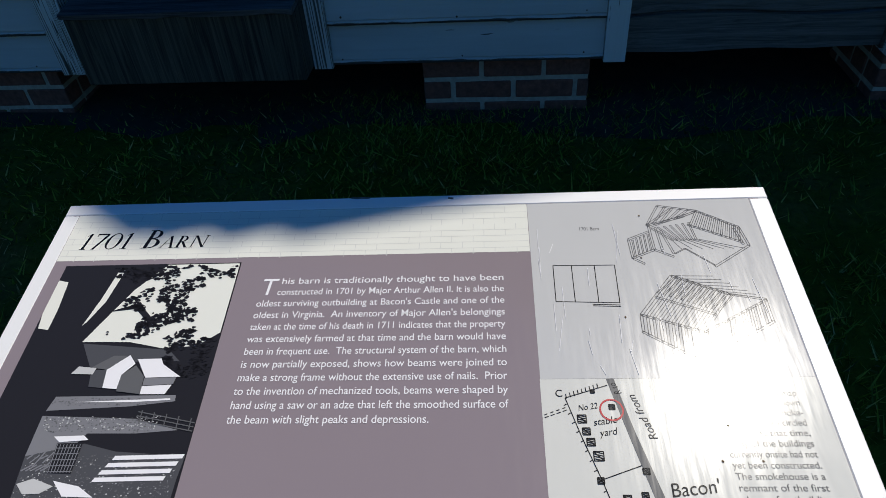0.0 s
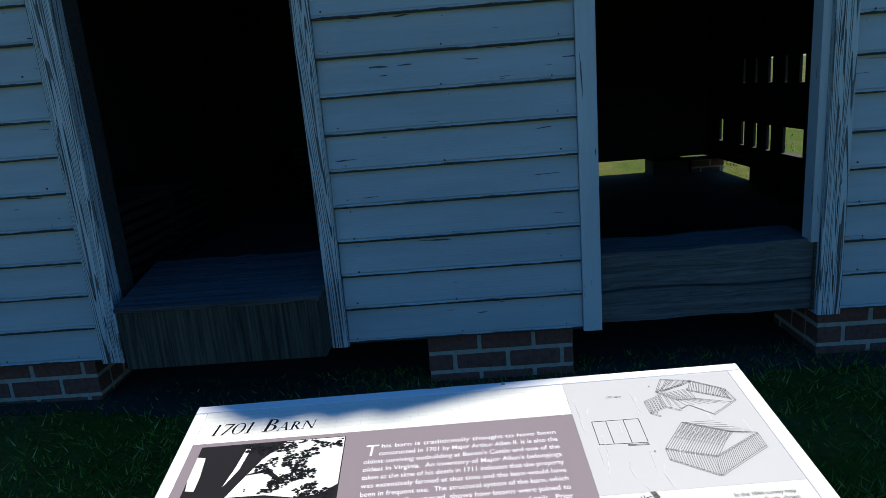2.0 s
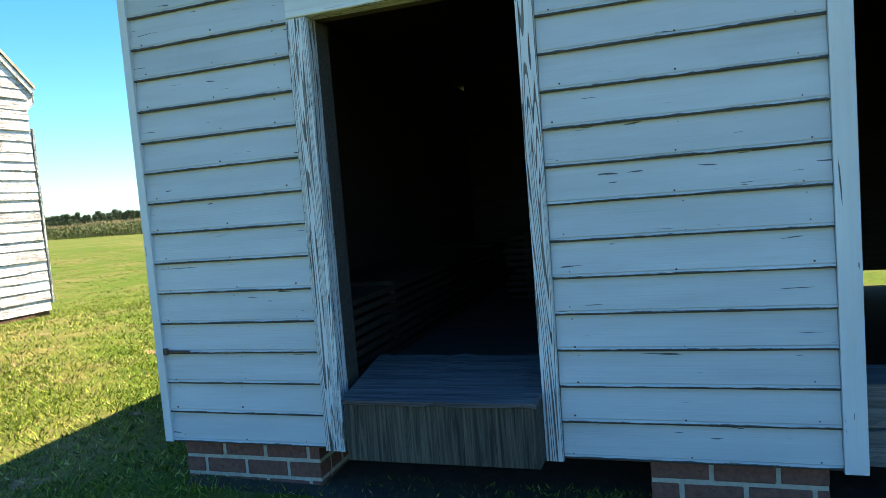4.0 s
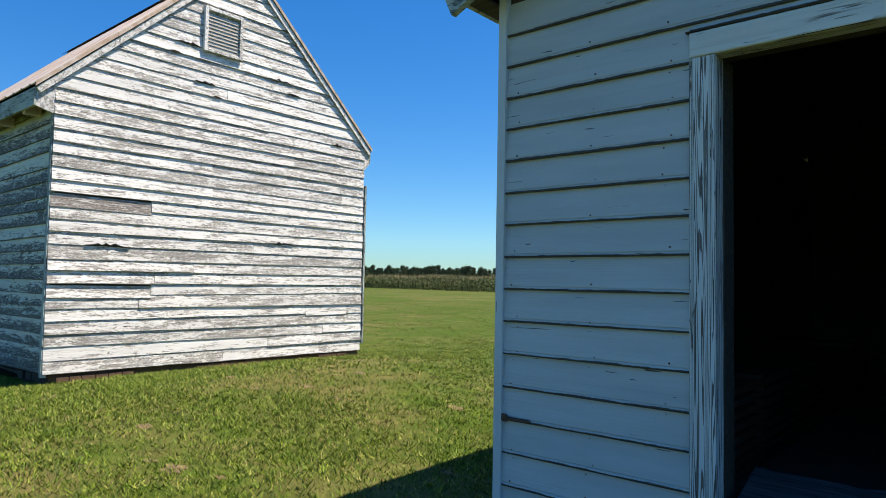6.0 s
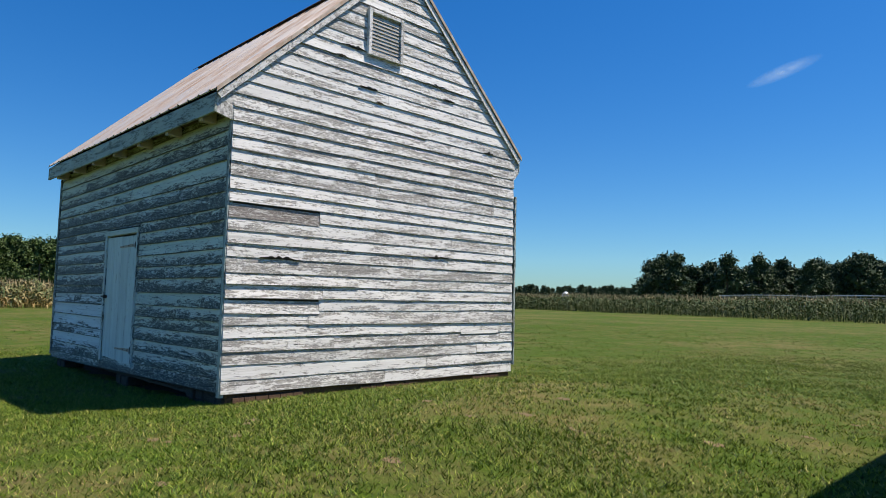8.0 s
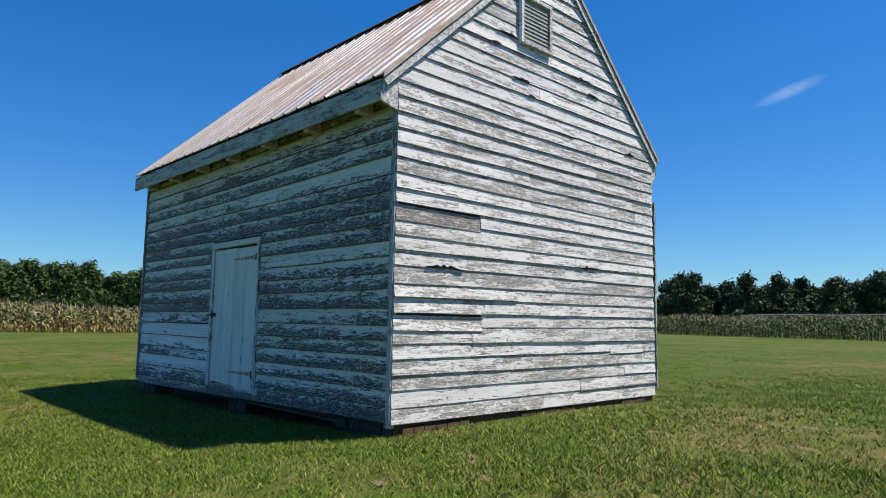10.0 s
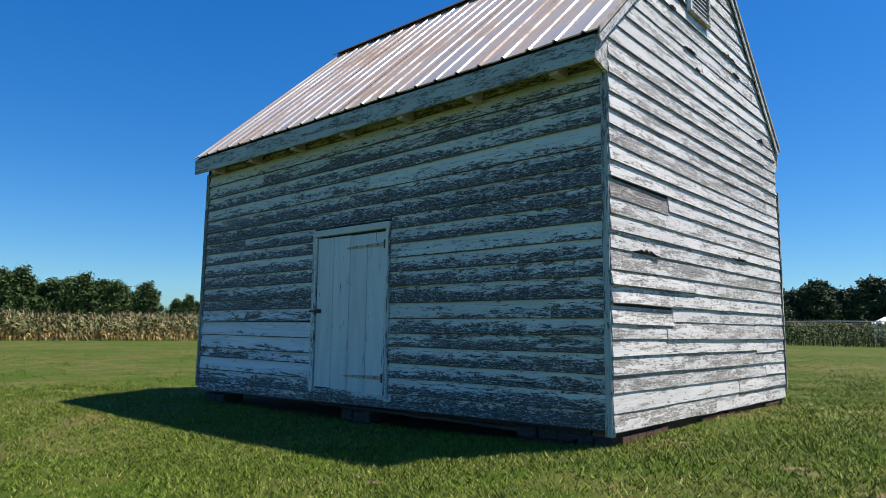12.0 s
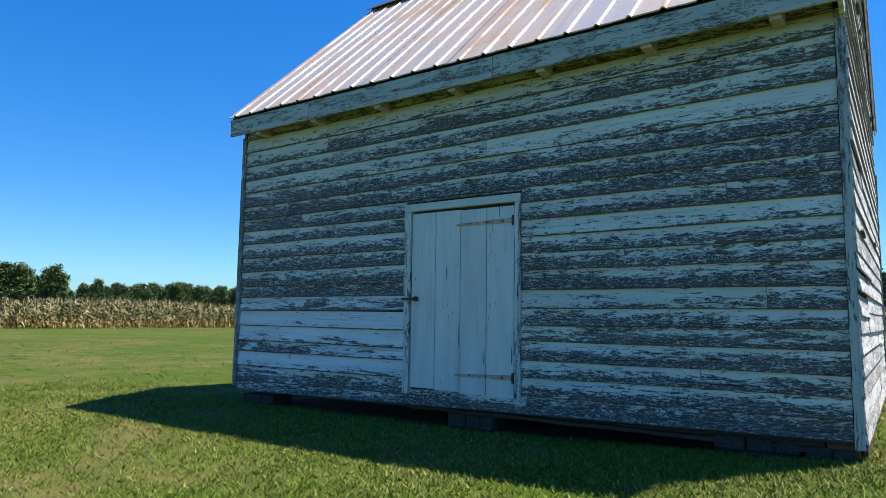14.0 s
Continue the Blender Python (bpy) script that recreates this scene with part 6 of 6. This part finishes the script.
house = thing("farm_shed", "distant white shed with a pale pitched roof", "shed", m=pose(-27.5, 146.0, 0.0, 0, 0, 20))
part("wall", box((-1.8, -1.8, 0), (1.8, 1.8, 3.4), 0.05), WHITE_PAINT, house)
bm = bmesh.new()
v = [bm.verts.new(p) for p in ((-2.1, -2.1, 3.4), (2.1, -2.1, 3.4), (2.1, 2.1, 3.4), (-2.1, 2.1, 3.4), (0, 0, 4.7))]
for f in ((0, 1, 4), (1, 2, 4), (2, 3, 4), (3, 0, 4), (3, 2, 1, 0)):
    bm.faces.new([v[i] for i in f])
part("roof", bm, WHITE_PAINT, house)


# one wisp of high cloud
def wisp():
    k = Mat("cloud_wisp", 1.0)
    t = k.t
    v = k.node("ShaderNodeTexCoord").outputs["UV"]
    g = k.node("ShaderNodeTexGradient")
    g.gradient_type = "SPHERICAL"
    m = k.node("ShaderNodeMapping")
    m.inputs["Location"].default_value = (-1.0, -1.0, 0)
    m.inputs["Scale"].default_value = (2.0, 2.0, 1)
    k.link(v, m.inputs["Vector"])
    k.link(m.outputs["Vector"], g.inputs["Vector"])
    m2 = k.node("ShaderNodeMapping")
    m2.inputs["Scale"].default_value = (3.0, 1.2, 1)
    k.link(v, m2.inputs["Vector"])
    n = k.noise(m2.outputs["Vector"], 2.2, 6, 0.6, 0.8)
    alpha = k.math("MULTIPLY", k.math("MULTIPLY", g.outputs["Fac"], n), 0.6)
    k.b.inputs["Base Color"].default_value = (0.85, 0.87, 0.9, 1)
    k.link(alpha, k.b.inputs["Alpha"])
    # emission put in to stand for sunlight scattered by the cloud
    k.b.inputs["Emission Color"].default_value = (0.8, 0.88, 1.0, 1)
    k.b.inputs["Emission Strength"].default_value = 0.5
    return k.m


def cloud(bearing, elevation, dist, width, height, spin):
    b, e = radians(bearing), radians(elevation)
    at = Vector((-math.sin(b) * math.cos(e), math.cos(b) * math.cos(e), math.sin(e))) * dist
    bm = bmesh.new()
    uv = bm.loops.layers.uv.new()
    n = 8
    grid = [[bm.verts.new(((i / n - 0.5) * width, (j / n - 0.5) * height, 12 * math.sin(i))) for i in range(n + 1)] for j in range(n + 1)]
    for j in range(n):
        for i in range(n):
            f = bm.faces.new((grid[j][i], grid[j][i + 1], grid[j + 1][i + 1], grid[j + 1][i]))
            for l, (p, q) in zip(f.loops, ((i, j), (i + 1, j), (i + 1, j + 1), (i, j + 1))):
                l[uv].uv = (p / n, q / n)
    ob = part("cloud", bm, wisp(), None)
    ob.matrix_basis = look(at, (0, 0, 0)) @ pose(0, 0, 0, 0, 0, spin)
    ob.visible_shadow = False
    tagged(ob, "thin white wisp of high cloud", "cloud", kind="structure")


cloud(18.5, 17.9, 3000, 290, 56, -18)


# ---------------------------------------------------------------- grass
def dryness(x, y):
    """Where the turf is thin and straw-coloured: 0 to 1; also along the foot of the sunny gable."""
    d = np.sin(x * 0.9 + 1.7 * np.sin(y * 0.7 + 0.4)) + np.sin(y * 1.6 + x * 0.8) + 0.8 * np.sin(x * 3.1 + 2 * np.sin(y * 2.3)) + 0.6 * np.sin(y * 5.3 + 1.5 * np.sin(x * 4.1))
    foot = np.clip(1.0 - np.abs(x + 8.45) / 0.45, 0, 1) * ((y > 2.4) & (y < 7.4))
    return np.clip((d - 0.95) / 1.4, 0, 1) * 0.85 + 0.8 * foot


def grass_patch(name, x0, x1, y0, y1, count, low, high, wide, material, seed, label, keep=None, fade=1.2):
    r = np.random.default_rng(seed)
    # blades stand in small tufts
    tufts = count // 7 + 1
    x = np.repeat(r.uniform(x0, x1, tufts), 7)[:count] + r.normal(0, 3.4 * wide, count)
    y = np.repeat(r.uniform(y0, y1, tufts), 7)[:count] + r.normal(0, 3.4 * wide, count)
    thick = 0.5 + 0.5 * np.sin(x * 2.1 + 1.3 * np.sin(y * 1.7)) * np.sin(y * 2.6 + 1.1 * np.sin(x * 1.3))
    ok = r.random(count) < np.clip(0.25 + 0.95 * thick, 0, 1)
    if not name.startswith("dry"):
        ok &= r.random(count) < 1.0 - 0.75 * np.clip(dryness(x, y), 0, 1)
    near_wall = (x > -2.6) & (y > 1.5)
    ok &= ~near_wall | (r.random(count) < 0.5)
    rim = np.minimum.reduce([x - x0, x1 - x, y - y0, y1 - y])
    ok &= r.random(count) < (np.clip(rim / fade, 0, 1) if fade else 1.0)
    ok &= ~((x > -2.45) & (x < 3.0) & (y > 2.5)) & ~((x > -14.8) & (x < -8.8) & (y > 2.62) & (y < 6.9))
    if keep is not None:
        ok &= keep(x, y, r)
    x, y = x[ok], y[ok]
    k = len(x)
    z = rise(x, y) - 0.004
    h = r.uniform(low, high, k)
    a, b = r.uniform(0, math.tau, k), r.uniform(0, math.tau, k)
    lean = h * r.uniform(0.3, 1.7, k)
    foot = np.c_[x, y, z]
    side = np.c_[np.cos(a), np.sin(a), np.zeros(k)] * (wide * r.uniform(0.6, 1.2, k))[:, None]
    tip = foot + np.c_[np.cos(b) * lean, np.sin(b) * lean, h]
    v = np.stack([foot - side, foot + side, tip], 1).reshape(-1, 3)
    ob = raster(name, v, np.arange(3 * k).reshape(-1, 3), material)
    return tagged(ob, label, "grass", kind="stuff")


GREEN_LABEL, DRY_LABEL = "short mown green grass with bright blades", "dry straw-coloured blades scattered in the lawn"
grass_patch("grass", -11.5, 1.0, -1.6, 4.4, 470000, 0.012, 0.040, 0.0046, GRASS, 31, GREEN_LABEL)
grass_patch("grass", -19.0, -8.0, -4.0, 3.2, 430000, 0.012, 0.040, 0.0050, GRASS, 32, GREEN_LABEL)
grass_patch("grass", -11.0, 5.0, 0.8, 18.0, 560000, 0.013, 0.042, 0.0062, GRASS, 33, GREEN_LABEL, None, 3.5)
grass_patch("grass", -42.0, 12.0, -6.0, 44.0, 420000, 0.015, 0.045, 0.010, GRASS_FAR, 34, GREEN_LABEL, lambda x, y, r: ((y > 9) | (x < -16) | (x > 3.2)) & (r.random(len(x)) < np.clip(14.0 / (8 + np.hypot(x + 6, y)), 0, 1)), 18.0)
grass_patch("grass", -0.6, 2.0, 0.9, 2.7, 30000, 0.015, 0.05, 0.003, GRASS, 35, GREEN_LABEL, None, 0)
grass_patch("dry_grass", -13.0, 0.5, -2.5, 10.0, 230000, 0.010, 0.030, 0.0042, DRY_GRASS, 36, DRY_LABEL, lambda x, y, r: r.random(len(x)) < dryness(x, y))
grass_patch("grass_tuft", -14.0, -2.4, -1.5, 7.5, 6000, 0.05, 0.10, 0.003, GRASS, 37, "taller tufts of grass standing out of the lawn", lambda x, y, r: np.sin(x * 5.1 + 3 * np.sin(y * 3.8)) * np.sin(y * 6.3 + x) > 0.6)


# small bare spots where the turf is worn through
prng = random.Random(17)
verts, faces = [], []
for i in range(60):
    x, y = prng.uniform(-11.5, -2.8), prng.uniform(-1.2, 7.0)
    if (x < -8.6 and y > 2.3):
        continue
    r = prng.uniform(0.025, 0.07)
    o = len(verts)
    verts.append((x, y, float(rise(x, y)) + 0.006))
    for k in range(12):
        a = k * math.tau / 12
        q = r * prng.uniform(0.6, 1.25)
        px, py = x + 1.5 * q * math.cos(a), y + q * math.sin(a)
        verts.append((px, py, float(rise(px, py)) + 0.004))
    faces += [(o, o + 1 + k, o + 1 + (k + 1) % 12) for k in range(12)]
tagged(raster("bare_spots", verts, faces, WORN_EARTH), "small worn spots of tan earth and straw in the lawn", "ground", kind="stuff")
